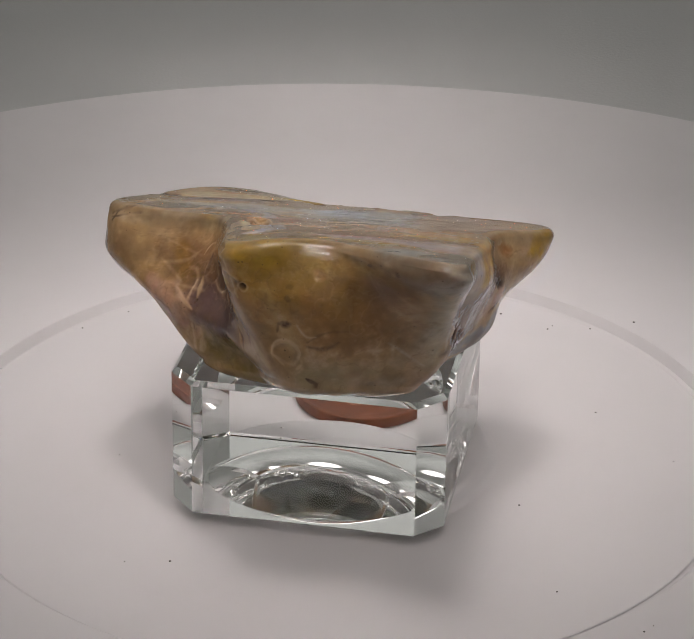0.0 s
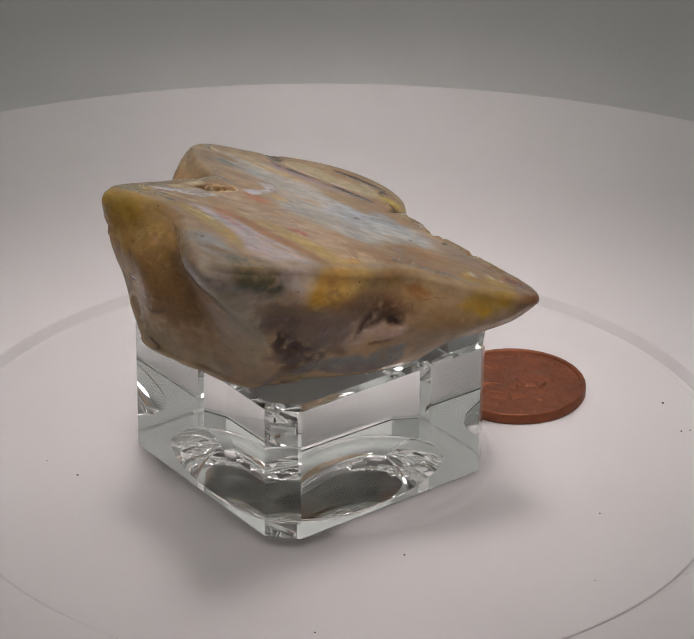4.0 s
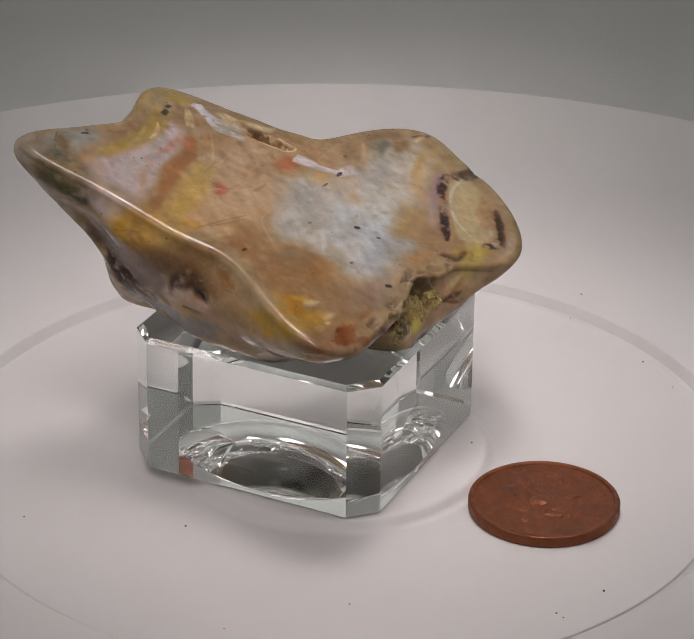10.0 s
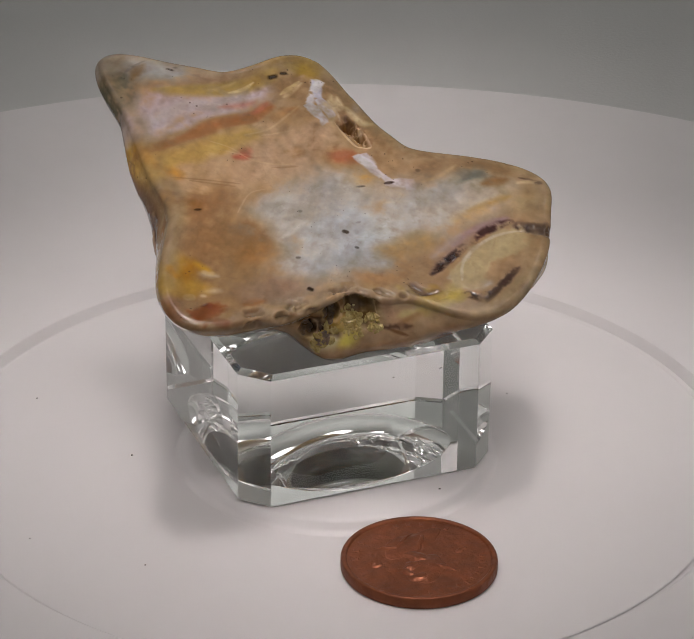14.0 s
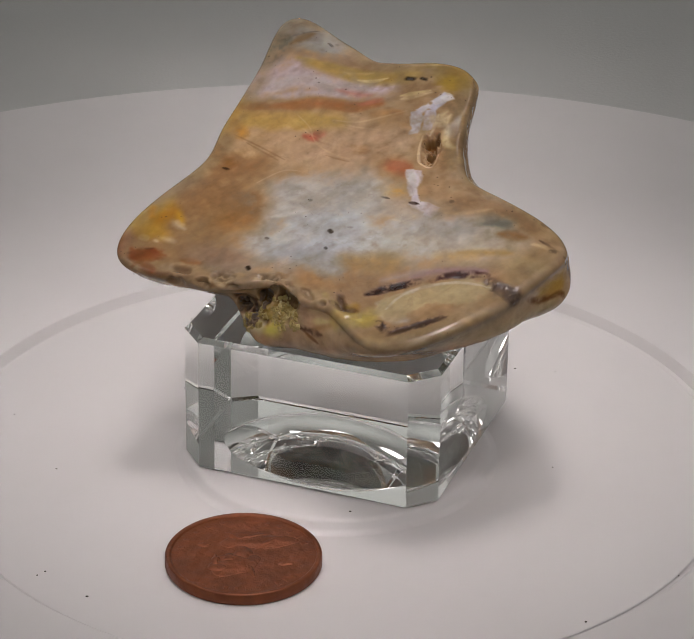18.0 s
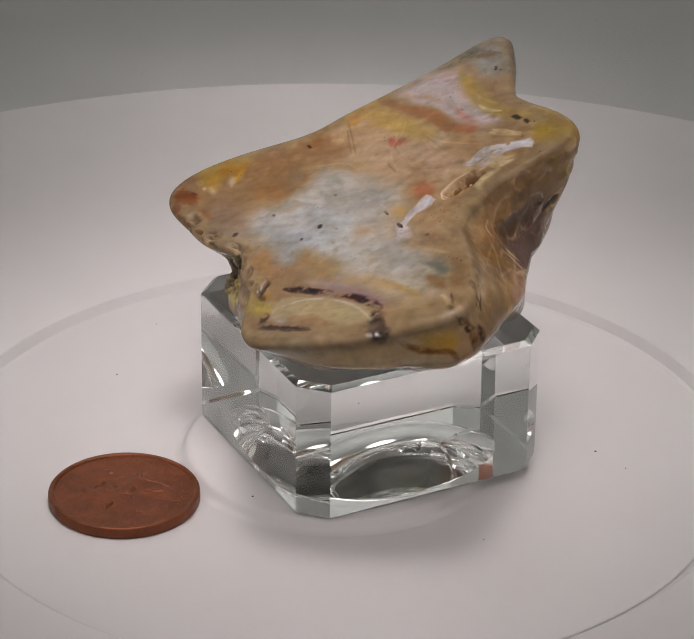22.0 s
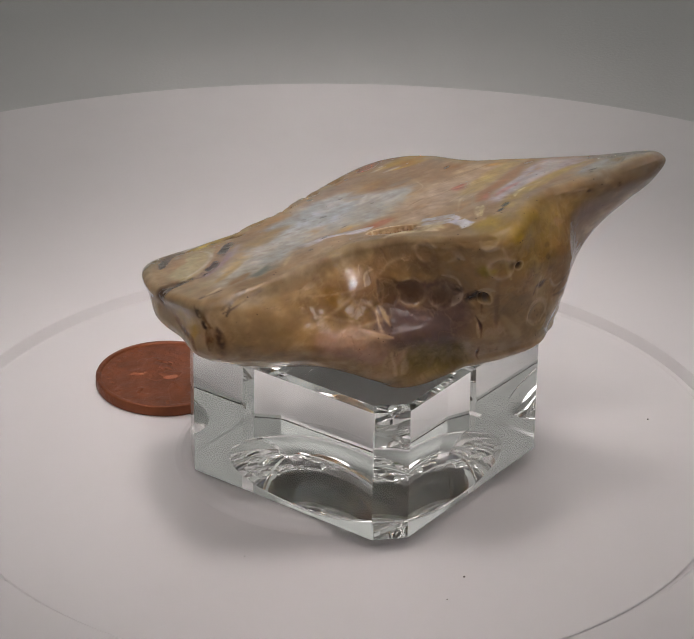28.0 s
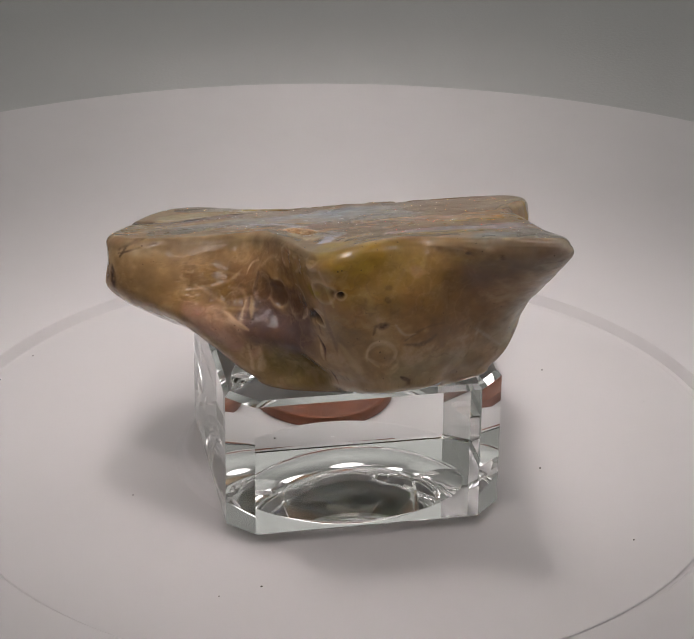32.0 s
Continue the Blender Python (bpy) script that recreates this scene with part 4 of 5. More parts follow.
vein((58, 38, 16), 0.50, 0.6, 1, -0.3, (-11.5, -28.8, 38.9), (-11.1, -29.1, 38.6))
vein((168, 142, 108), 0.22, 0.9, 0.45, 0.25, (-6.1, -29.6, 41.1), (-6.7, -30.4, 37.0), (-6.1, -29.7, 31.8))
vein((168, 142, 108), 0.22, 0.9, 0.45, 0.25, (-2.7, -29.8, 41.5), (-5.0, -30.6, 38.6), (-5.9, -30.1, 34.2))
vein((165, 140, 105), 0.28, 0.9, 0.45, 0.2, (1.5, -30.1, 43.3), (-2.6, -29.7, 41.7))
vein((170, 142, 114), 0.22, 0.9, 0.45, 0.15, (-23.3, -8.0, 31.7), (-22.4, -9.9, 31.2), (-20.7, -12.5, 30.7))
vein((178, 148, 118), 0.28, 0.9, 0.45, 0.15, (-19.6, -11.4, 32.2), (-18.3, -12.5, 32.5), (-18.4, -14.0, 31.3), (-19.0, -14.9, 30.3))
vein((76, 54, 38), 0.22, 0.7, 0.9, -0.15, (-16.1, -12.9, 34.6), (-17.2, -13.8, 32.4))
vein((158, 130, 104), 0.84, 0.6, 0.8, 0.15, (-24.4, -9.7, 28.9), (-21.9, -13.1, 27.8))
vein((168, 142, 116), 0.39, 0.6, 0.9, 0.1, (-28.4, 2.6, 34.1), (-29.2, 2.8, 32.1), (-29.7, 1.5, 29.7))
vein((58, 40, 30), 0.34, 0.6, 0.9, -0.15, (-29.4, 1.5, 31.2), (-29.5, 0.7, 28.7))
vein((176, 148, 96), 0.17, 0.6, 0.9, 0.05, (-18.2, -3.6, 36.2), (-15.5, -8.7, 37.1))
vein((56, 38, 22), 0.34, 0.7, 0.9, -0.2, (-13.2, -22.4, 34.7), (-13.1, -22.8, 34.6))
vein((64, 46, 36), 0.78, 0.6, 0.9, -0.25, (14.4, -24.6, 30.1), (14.2, -22.4, 26.9), (15.7, -19.6, 27.2))
vein((60, 42, 34), 0.56, 0.6, 0.9, -0.25, (18.6, -16.3, 29.1), (19.6, -15.6, 31.9), (20.3, -14.2, 32.3))
vein((50, 34, 28), 0.50, 0.6, 0.9, -0.3, (21.0, -12.6, 31.0), (21.6, -10.7, 29.6))
vein((170, 150, 136), 0.73, 0.6, 0.9, -0.1, (19.1, -15.7, 29.5), (20.4, -13.7, 30.5))
vein((110, 82, 56), 1.79, 0.9, 0.7, 0, (16.9, -22.3, 33.1), (19.4, -16.7, 33.9))
vein((114, 107, 106), 0.95, 0.4, 0.9, 0.15, (14.0, -20.0, 24.7), (16.3, -15.3, 23.9), (19.7, -9.9, 25.2))
vein((185, 138, 30), 0.73, 0.8, 0.9, 0, (25.3, -1.6, 30.4), (25.4, -1.3, 30.0))
vein((185, 138, 30), 0.67, 0.8, 0.9, 0, (26.2, 0.8, 31.1), (26.4, 1.2, 30.6))
vein((130, 88, 52), 0.73, 0.7, 0.9, 0, (26.9, 3.7, 30.2), (26.8, 5.9, 29.3))
vein((72, 46, 28), 0.28, 0.6, 0.9, -0.15, (22.2, 6.3, 30.2), (25.1, 7.1, 29.7))
vein((150, 138, 46), 0.78, 0.8, 0.9, 0, (-5.1, 16.0, 28.4), (-2.2, 14.8, 28.6))
vein((60, 62, 48), 0.95, 0.7, 0.9, 0, (15.5, -31.6, 42.7), (16.2, -28.7, 40.7))
vein((165, 120, 40), 1.01, 0.9, 0.8, 0, (22.9, 1.9, 31.7), (21.1, 0.4, 32.4))
vein((120, 56, 28), 0.67, 0.7, 0.9, 0, (23.0, 7.8, 29.6), (22.0, 6.4, 30.2))
vein((150, 106, 66), 0.62, 0.9, 0.7, 0, (12.3, -19.1, 39.9), (7.8, -19.6, 40.4), (1.3, -20.2, 41.0))
vein((172, 112, 88), 0.56, 0.9, 0.8, 0, (1.0, -19.9, 40.9), (-1.6, -20.7, 41.3))
vein((178, 165, 172), 1.46, 0.9, 0.7, 0, (9.7, -24.0, 41.8), (4.5, -24.2, 42.2))
vein((176, 161, 130), 1.79, 0.4, 0.9, 0.08, (-9.1, 15.1, 28.9), (-14.1, 12.2, 30.2), (-17.2, 11.0, 30.9))
vein((46, 28, 24), 0.34, 0.6, 1, -0.15, (-5.7, 12.6, 29.6), (-8.6, 11.5, 30.2))
vein((44, 26, 24), 0.50, 0.6, 1, -0.2, (-7.8, 11.6, 30.1), (-10.6, 10.7, 30.6))
vein((64, 42, 42), 0.34, 0.6, 1, -0.12, (-13.4, 10.1, 31.0), (-15.0, 9.0, 31.5), (-18.3, 9.2, 31.6))
vein((42, 27, 22), 0.84, 0.4, 1, -0.3, (-20.6, 10.5, 31.3), (-22.7, 11.6, 31.0), (-23.9, 11.8, 30.7))
vein((150, 128, 134), 0.50, 0.8, 0.8, 0, (-10.5, 9.6, 31.0), (-14.0, 8.2, 31.7), (-20.0, 8.2, 32.1))
vein((52, 36, 30), 0.34, 0.6, 1, -0.12, (-8.6, 19.0, 27.5), (-11.8, 17.8, 28.1), (-15.2, 16.3, 28.9))
vein((88, 54, 22), 0.34, 0.6, 0.9, -0.12, (-25.2, 9.5, 29.4), (-26.3, 7.8, 28.5), (-27.8, 6.3, 28.4))
vein((88, 54, 22), 0.28, 0.6, 0.9, -0.12, (-27.8, 6.3, 28.4), (-28.8, 5.1, 28.7), (-29.3, 4.4, 27.5))
vein((168, 132, 55), 1.23, 0.8, 0.8, 0, (-26.8, 7.5, 30.4), (-28.6, 5.0, 30.0))
vein((190, 170, 135), 0.56, 0.5, 0.9, 0.05, (-25.0, 3.3, 34.1), (-28.9, 4.3, 33.4))
vein((38, 26, 20), 0.28, 0.5, 1, -0.15, (-27.2, 4.3, 33.9), (-27.6, 4.4, 33.9))
vein((38, 26, 20), 0.28, 0.5, 1, -0.15, (-29.0, 4.1, 32.8), (-29.1, 3.9, 32.4))
vein((38, 26, 20), 0.28, 0.5, 1, -0.15, (-29.3, 3.2, 31.4), (-29.4, 3.0, 31.0))
vein((80, 52, 32), 0.34, 0.6, 0.9, -0.15, (-29.5, 2.7, 30.6), (-29.8, 2.2, 28.5))
vein((38, 26, 20), 0.28, 0.5, 1, -0.15, (-25.4, -0.3, 35.4), (-26.7, 0.3, 35.0))
vein((38, 26, 20), 0.22, 0.5, 1, -0.15, (-27.4, 0.4, 34.5), (-28.5, 0.6, 32.8))
vein((186, 160, 125), 0.50, 0.5, 0.9, 0.1, (-10.6, -8.9, 37.6), (-9.0, -11.9, 38.6), (-9.3, -15.1, 39.8))
vein((66, 40, 20), 0.39, 0.5, 1, -0.7, (-10.8, -10.1, 38.1), (-10.6, -12.7, 39.0), (-10.4, -14.9, 39.8))
vein((180, 154, 122), 0.28, 0.9, 0.45, 0.25, (-14.0, -16.3, 39.4), (-13.4, -17.3, 40.6), (-13.6, -18.7, 40.7))
vein((180, 154, 122), 0.28, 0.9, 0.45, 0.25, (-14.0, -18.5, 39.3), (-13.9, -20.6, 39.3), (-13.7, -21.5, 40.8))
vein((170, 142, 108), 0.28, 0.9, 0.45, 0.25, (-13.2, -22.5, 42.0), (-12.8, -26.1, 42.3))
vein((168, 140, 108), 0.22, 0.9, 0.45, 0.25, (-15.2, -12.7, 36.7), (-16.9, -12.7, 33.7), (-21.6, -6.8, 33.6))
vein((168, 140, 108), 0.22, 0.9, 0.45, 0.25, (-15.5, -15.3, 33.7), (-18.1, -14.5, 31.2))
vein((82, 62, 58), 1.01, 0.7, 0.9, -0.15, (-15.4, -15.9, 32.8), (-16.2, -16.5, 31.2))
vein((95, 70, 48), 1.12, 0.9, 0.8, -0.1, (-14.6, -15.1, 37.6), (-14.1, -18.3, 37.7))
vein((150, 104, 82), 0.50, 0.9, 0.8, 0, (6.4, -13.1, 38.1), (5.6, -13.9, 38.5))
vein((150, 95, 70), 0.78, 0.9, 0.8, 0, (-5.1, -9.2, 37.4), (-7.2, -8.8, 37.4))
vein((190, 184, 194), 0.67, 0.3, 1, 0.12, (-9.2, -2.7, 35.3), (-8.7, -5.1, 36.2))
vein((198, 192, 202), 0.62, 0.3, 1, 0.12, (-8.7, -5.1, 36.2), (-9.1, -8.3, 37.3))
vein((186, 182, 186), 0.50, 0.3, 1, 0.1, (-11.1, -0.5, 34.7), (-11.8, -2.1, 35.3))
vein((196, 194, 206), 0.62, 0.3, 1, 0.15, (-8.5, -15.5, 39.9), (-8.1, -18.6, 41.0))
vein((186, 184, 198), 0.67, 0.3, 1, 0.15, (-8.1, -18.6, 41.0), (-9.8, -21.9, 42.3))
vein((205, 188, 160), 0.22, 0.6, 0.9, 0.1, (-9.2, -14.6, 39.6), (-9.5, -15.7, 40.0), (-9.3, -18.0, 40.8))
vein((96, 70, 48), 0.62, 0.6, 0.9, -0.8, (18.8, 9.5, 29.2), (17.4, 9.9, 29.2))
vein((150, 125, 100), 0.56, 0.6, 0.9, 0.25, (20.4, 9.3, 29.2), (19.7, 9.1, 29.3))
vein((155, 130, 105), 0.50, 0.6, 0.9, 0.25, (15.7, 10.2, 29.1), (14.6, 10.5, 29.1))
vein((80, 55, 35), 0.56, 0.6, 0.9, -0.8, (13.2, 10.7, 29.1), (12.1, 10.9, 29.1))
vein((165, 138, 105), 0.50, 0.6, 0.9, 0.25, (11.3, 10.5, 29.3), (10.1, 10.9, 29.3))
vein((60, 42, 30), 0.62, 0.6, 0.9, -1, (7.6, 11.3, 29.3), (6.4, 11.8, 29.1))
vein((150, 120, 85), 0.50, 0.6, 0.9, 0.25, (6.0, 11.0, 29.5), (5.0, 11.5, 29.4))
vein((100, 75, 40), 0.56, 0.6, 0.9, -0.6, (2.4, 13.2, 28.9), (0.8, 14.7, 28.4))
vein((185, 165, 95), 0.50, 0.6, 0.9, 0.25, (-1.0, 14.6, 28.6), (-0.8, 13.8, 28.9))
vein((75, 52, 30), 0.45, 0.6, 0.9, -0.6, (-3.2, 14.9, 28.6), (-2.6, 13.8, 29.0))
vein((160, 130, 70), 0.67, 0.6, 0.9, 0.25, (-4.8, 15.4, 28.6), (-4.8, 14.7, 28.8))
vein((70, 46, 30), 0.34, 0.6, 0.9, -0.4, (-4.0, 16.7, 28.0), (-6.8, 16.1, 28.4))
vein((170, 145, 110), 0.67, 0.7, 0.8, 0.25, (-6.1, 17.9, 27.7), (-7.6, 17.3, 28.0))
vein((205, 184, 154), 0.14, 0.9, 0.4, -0.02, (10.1, -17.2, 39.3), (6.7, -13.9, 38.4), (2.7, -12.0, 38.0), (-1.2, -11.3, 37.9))
vein((205, 184, 154), 0.14, 0.9, 0.35, -0.02, (6.3, -15.1, 38.9), (2.4, -16.1, 39.4), (-2.2, -15.1, 39.4))
vein((135, 105, 80), 0.14, 0.7, 0.6, 0, (6.6, -13.4, 38.2), (2.5, -11.5, 37.8), (-1.4, -10.9, 37.8))
vein((205, 186, 160), 0.14, 0.9, 0.35, -0.02, (12.0, -5.1, 34.9), (9.4, -7.7, 36.0), (6.9, -7.4, 36.0))
vein((186, 176, 120), 0.67, 0.5, 0.9, 0.25, (7.3, 12.1, 24.3), (5.0, 13.3, 24.9))
vein((190, 182, 130), 0.50, 0.5, 0.9, 0.25, (1.4, 14.9, 25.8), (-2.0, 16.1, 26.7))
vein((185, 170, 100), 0.56, 0.5, 0.9, 0.2, (-4.9, 16.9, 28.0), (-6.9, 16.1, 28.4))
vein((110, 75, 50), 0.50, 0.6, 0.9, -0.9, (18.2, 10.9, 28.3), (17.9, 10.8, 27.9))
vein((175, 150, 120), 0.45, 0.6, 0.9, 0.25, (16.5, 11.2, 28.3), (16.0, 11.2, 28.1))
vein((100, 70, 45), 0.45, 0.6, 0.9, -0.9, (15.1, 11.5, 28.2), (14.6, 11.5, 28.0))
vein((170, 145, 115), 0.45, 0.6, 0.9, 0.25, (13.1, 11.8, 28.3), (12.6, 11.9, 28.2))
vein((90, 62, 40), 0.45, 0.6, 0.9, -0.9, (11.4, 12.1, 28.3), (10.9, 12.1, 28.0))
vein((120, 62, 30), 0.78, 0.7, 0.9, 0, (23.0, 7.4, 29.7), (20.6, 7.4, 29.9))
vein((135, 85, 40), 0.56, 0.8, 0.8, 0, (18.4, 8.2, 29.7), (15.9, 8.6, 29.7))
vein((185, 130, 30), 0.67, 0.6, 0.9, 0, (24.3, -0.1, 32.3), (24.0, 1.2, 31.9))
vein((190, 150, 50), 0.78, 0.7, 0.9, 0, (20.7, 0.1, 32.5), (19.3, 2.3, 31.8))
vein((130, 60, 25), 0.56, 0.6, 0.9, 0, (24.8, 6.4, 30.0), (23.8, 8.2, 29.4))
vein((120, 70, 35), 0.39, 0.6, 0.9, 0, (22.0, 7.3, 29.8), (24.3, 9.1, 28.7))
vein((130, 75, 30), 0.78, 0.8, 0.7, 0, (21.2, -9.3, 34.1), (22.4, -7.4, 32.7))
vein((205, 190, 165), 0.28, 0.6, 0.9, 0.1, (20.9, -9.4, 34.5), (21.3, -8.3, 34.3))
vein((190, 140, 60), 1.12, 0.8, 0.8, 0, (18.0, -19.0, 38.8), (15.9, -14.0, 37.9))
vein((150, 110, 64), 0.56, 0.9, 0.6, 0, (18.4, -21.3, 36.7), (17.3, -19.4, 39.6), (11.7, -18.8, 39.9))
vein((150, 146, 140), 2.02, 0.8, 0.9, 0, (11.1, -31.7, 44.5), (8.1, -30.3, 44.2))
vein((66, 68, 58), 0.73, 0.7, 0.85, 0, (14.4, -29.3, 43.4), (13.3, -31.0, 44.1))
vein((120, 95, 60), 0.56, 0.8, 0.85, 0, (12.2, -30.3, 43.9), (9.9, -32.9, 45.0))
vein((165, 140, 80), 1.12, 0.8, 0.9, 0, (8.6, -26.6, 42.8), (0.5, -24.1, 42.4), (-5.3, -25.7, 43.4))
vein((172, 162, 160), 1.57, 0.7, 0.95, 0, (13.7, -23.3, 41.3), (7.4, -23.3, 41.7), (1.6, -22.5, 41.8))
vein((170, 120, 110), 0.73, 0.8, 0.8, 0, (4.5, -22.3, 41.5), (-0.1, -21.6, 41.6))
vein((150, 112, 74), 0.62, 0.9, 0.8, 0, (16.5, -18.7, 39.5), (11.9, -19.2, 40.0), (5.0, -18.4, 40.1), (-1.3, -19.6, 40.9))
vein((174, 148, 92), 1.46, 0.8, 0.9, 0, (15.2, -16.1, 38.6), (9.5, -16.0, 38.9), (3.9, -16.4, 39.4))
vein((162, 134, 100), 1.34, 0.8, 0.8, 0, (-1.8, -17.6, 40.2), (-5.8, -15.8, 39.8))
vein((186, 160, 134), 2.13, 0.8, 0.9, 0, (7.2, -10.8, 37.2), (0.4, -11.1, 37.8), (-4.1, -13.0, 38.7))
vein((143, 110, 76), 2.13, 0.8, 0.9, 0, (18.3, -7.7, 35.4), (13.8, -8.2, 35.9))
vein((148, 116, 80), 2.35, 0.8, 0.9, 0, (19.1, -1.8, 33.3), (11.4, -2.1, 33.8))
vein((160, 124, 80), 1.46, 0.9, 0.6, 0, (14.6, 1.4, 32.4), (11.3, 2.0, 32.4))
vein((166, 132, 60), 1.23, 0.8, 0.9, 0, (23.9, 2.7, 31.4), (21.6, 3.9, 31.1))
vein((126, 66, 32), 0.84, 0.7, 0.95, 0, (23.6, 7.3, 29.7), (21.4, 8.0, 29.6))
vein((150, 126, 106), 1.57, 0.8, 0.8, 0, (17.1, 7.0, 30.2), (11.1, 7.7, 30.3))
vein((178, 174, 168), 2.58, 0.8, 0.9, 0, (7.0, -4.0, 34.8), (-3.0, -4.2, 35.5))
vein((176, 178, 180), 2.58, 0.8, 0.9, 0, (4.2, 2.0, 32.8), (-1.9, 0.9, 33.6))
vein((166, 167, 168), 1.79, 0.8, 0.9, 0, (7.4, 6.1, 31.1), (2.5, 7.9, 30.8), (-0.8, 8.9, 30.6))
vein((168, 140, 98), 1.34, 0.8, 0.8, 0, (-3.0, 7.5, 31.3), (-7.3, 7.7, 31.5))
vein((172, 170, 167), 1.79, 0.8, 0.9, 0, (-7.3, 1.3, 33.8), (-15.6, 1.7, 34.1))
vein((167, 137, 86), 0.78, 0.8, 0.85, 0, (-16.0, 5.4, 32.8), (-22.5, 5.2, 33.3))
vein((108, 112, 104), 0.67, 0.8, 0.75, 0, (-18.3, 0.5, 34.7), (-21.6, 0.1, 35.1))
vein((140, 105, 65), 0.67, 0.8, 0.8, 0, (-20.5, 2.0, 34.3), (-23.7, 2.4, 34.4))
vein((160, 142, 110), 1.34, 0.7, 0.8, 0, (-23.5, 6.7, 32.8), (-26.5, 7.6, 32.7))
vein((158, 144, 140), 0.62, 0.8, 0.8, 0, (-7.3, 10.2, 30.6), (-12.7, 8.2, 31.6))
vein((172, 157, 124), 1.85, 0.3, 1, 0.05, (-9.6, 13.8, 29.4), (-14.7, 12.7, 30.1), (-19.3, 11.4, 30.9))
vein((196, 186, 172), 0.22, 0.6, 0.7, 0, (-8.6, 14.8, 29.0), (-10.2, 12.0, 30.1), (-15.9, 10.0, 31.2), (-20.7, 10.8, 31.2))
vein((42, 26, 24), 0.45, 0.6, 1, -0.1, (-7.5, 11.4, 30.2), (-9.4, 11.1, 30.4), (-11.8, 10.2, 30.8))
vein((66, 44, 42), 0.34, 0.6, 1, -0.1, (-14.8, 9.0, 31.5), (-17.5, 8.7, 31.7), (-20.2, 8.9, 31.8))
vein((40, 25, 25), 0.73, 0.5, 1, -0.15, (-21.2, 10.3, 31.4), (-22.9, 11.3, 31.1), (-23.3, 12.3, 30.6))
vein((58, 38, 32), 0.34, 0.6, 1, -0.1, (-9.8, 18.3, 27.8), (-12.5, 17.5, 28.3), (-16.3, 15.9, 29.1))
vein((160, 142, 112), 1.01, 0.8, 0.8, 0, (-7.2, 20.0, 26.8), (-12.5, 19.7, 27.4), (-17.8, 17.3, 28.5))
vein((150, 125, 60), 1.01, 0.7, 0.9, 0.1, (7.8, 11.6, 24.8), (4.5, 13.5, 26.4))
vein((58, 40, 22), 0.67, 0.6, 1, -0.5, (7.8, 11.0, 26.7), (5.6, 12.6, 28.0))
vein((48, 32, 20), 0.45, 0.6, 1, -0.4, (10.3, 10.5, 24.7), (7.8, 11.9, 24.0))
vein((52, 36, 22), 0.39, 0.6, 1, -0.4, (4.0, 13.7, 27.7), (3.4, 14.1, 27.0))
vein((168, 152, 95), 0.73, 0.7, 0.9, 0.1, (-3.0, 16.8, 27.5), (-6.2, 16.1, 28.4))
vein((108, 78, 40), 0.45, 0.7, 0.9, -0.2, (-2.4, 15.5, 28.4), (-5.1, 15.3, 28.6))
vein((168, 134, 114), 1.23, 0.5, 0.9, 0.15, (1.5, 14.9, 27.0), (1.0, 15.0, 26.1))
vein((66, 44, 34), 0.28, 0.6, 0.9, -0.2, (2.6, 14.3, 24.7), (-0.9, 16.0, 25.0))
vein((54, 36, 24), 0.34, 0.6, 0.9, -0.2, (-7.6, 16.9, 28.2), (-8.8, 17.3, 28.1))
vein((198, 194, 198), 0.67, 0.3, 1, 0.1, (-6.5, -18.3, 40.8), (-8.1, -19.8, 41.4))
vein((204, 200, 204), 0.62, 0.3, 1, 0.1, (-8.1, -19.8, 41.4), (-10.3, -21.5, 42.2))
vein((188, 187, 193), 0.56, 0.3, 1, 0.1, (-6.4, -18.3, 40.8), (-6.9, -14.5, 39.4))
vein((205, 186, 152), 0.56, 0.6, 0.9, 0.05, (-8.7, -17.4, 40.6), (-10.3, -16.5, 40.4), (-11.1, -18.5, 41.1))
vein((92, 60, 28), 0.73, 0.6, 1, -0.5, (-9.2, -14.2, 39.5), (-10.0, -11.6, 38.6))
vein((228, 204, 170), 0.22, 0.5, 1, 0.1, (-8.3, -14.4, 39.5), (-8.3, -12.1, 38.7), (-9.1, -9.4, 37.7), (-10.2, -9.1, 37.7), (-11.1, -11.2, 38.5), (-11.1, -13.3, 39.3))
vein((140, 105, 60), 0.28, 0.6, 0.9, -0.2, (-9.4, -11.1, 38.4), (-10.0, -10.5, 38.2))
vein((192, 187, 188), 0.67, 0.3, 1, 0.1, (-8.0, -8.5, 37.3), (-8.8, -3.6, 35.6))
vein((194, 186, 190), 0.73, 0.3, 1, 0.1, (-8.8, -2.9, 35.4), (-11.8, -1.3, 35.0))
vein((56, 42, 38), 0.22, 0.6, 1, 0, (-8.5, -2.6, 35.3), (-9.7, -2.4, 35.3))
vein((162, 116, 88), 0.73, 0.9, 0.8, 0, (-5.1, -9.3, 37.4), (-7.4, -8.9, 37.4))
vein((172, 100, 82), 0.56, 0.9, 0.9, 0, (7.2, -13.7, 38.3), (6.0, -13.2, 38.2))
vein((204, 180, 144), 0.14, 0.9, 0.4, -0.02, (8.9, -17.4, 39.5), (6.7, -15.2, 38.9), (6.0, -12.9, 38.1), (3.8, -10.9, 37.5), (0.4, -9.6, 37.2))
vein((206, 186, 152), 0.17, 0.9, 0.4, -0.02, (3.9, -16.3, 39.4), (-0.7, -16.8, 39.9), (-5.2, -18.5, 40.8))
vein((116, 88, 62), 0.14, 0.9, 0.4, 0, (16.8, -13.7, 37.7), (12.8, -11.5, 37.2), (9.4, -9.4, 36.6))
vein((128, 98, 70), 0.14, 0.9, 0.4, 0, (3.8, -10.3, 37.3), (0.4, -9.2, 37.1))
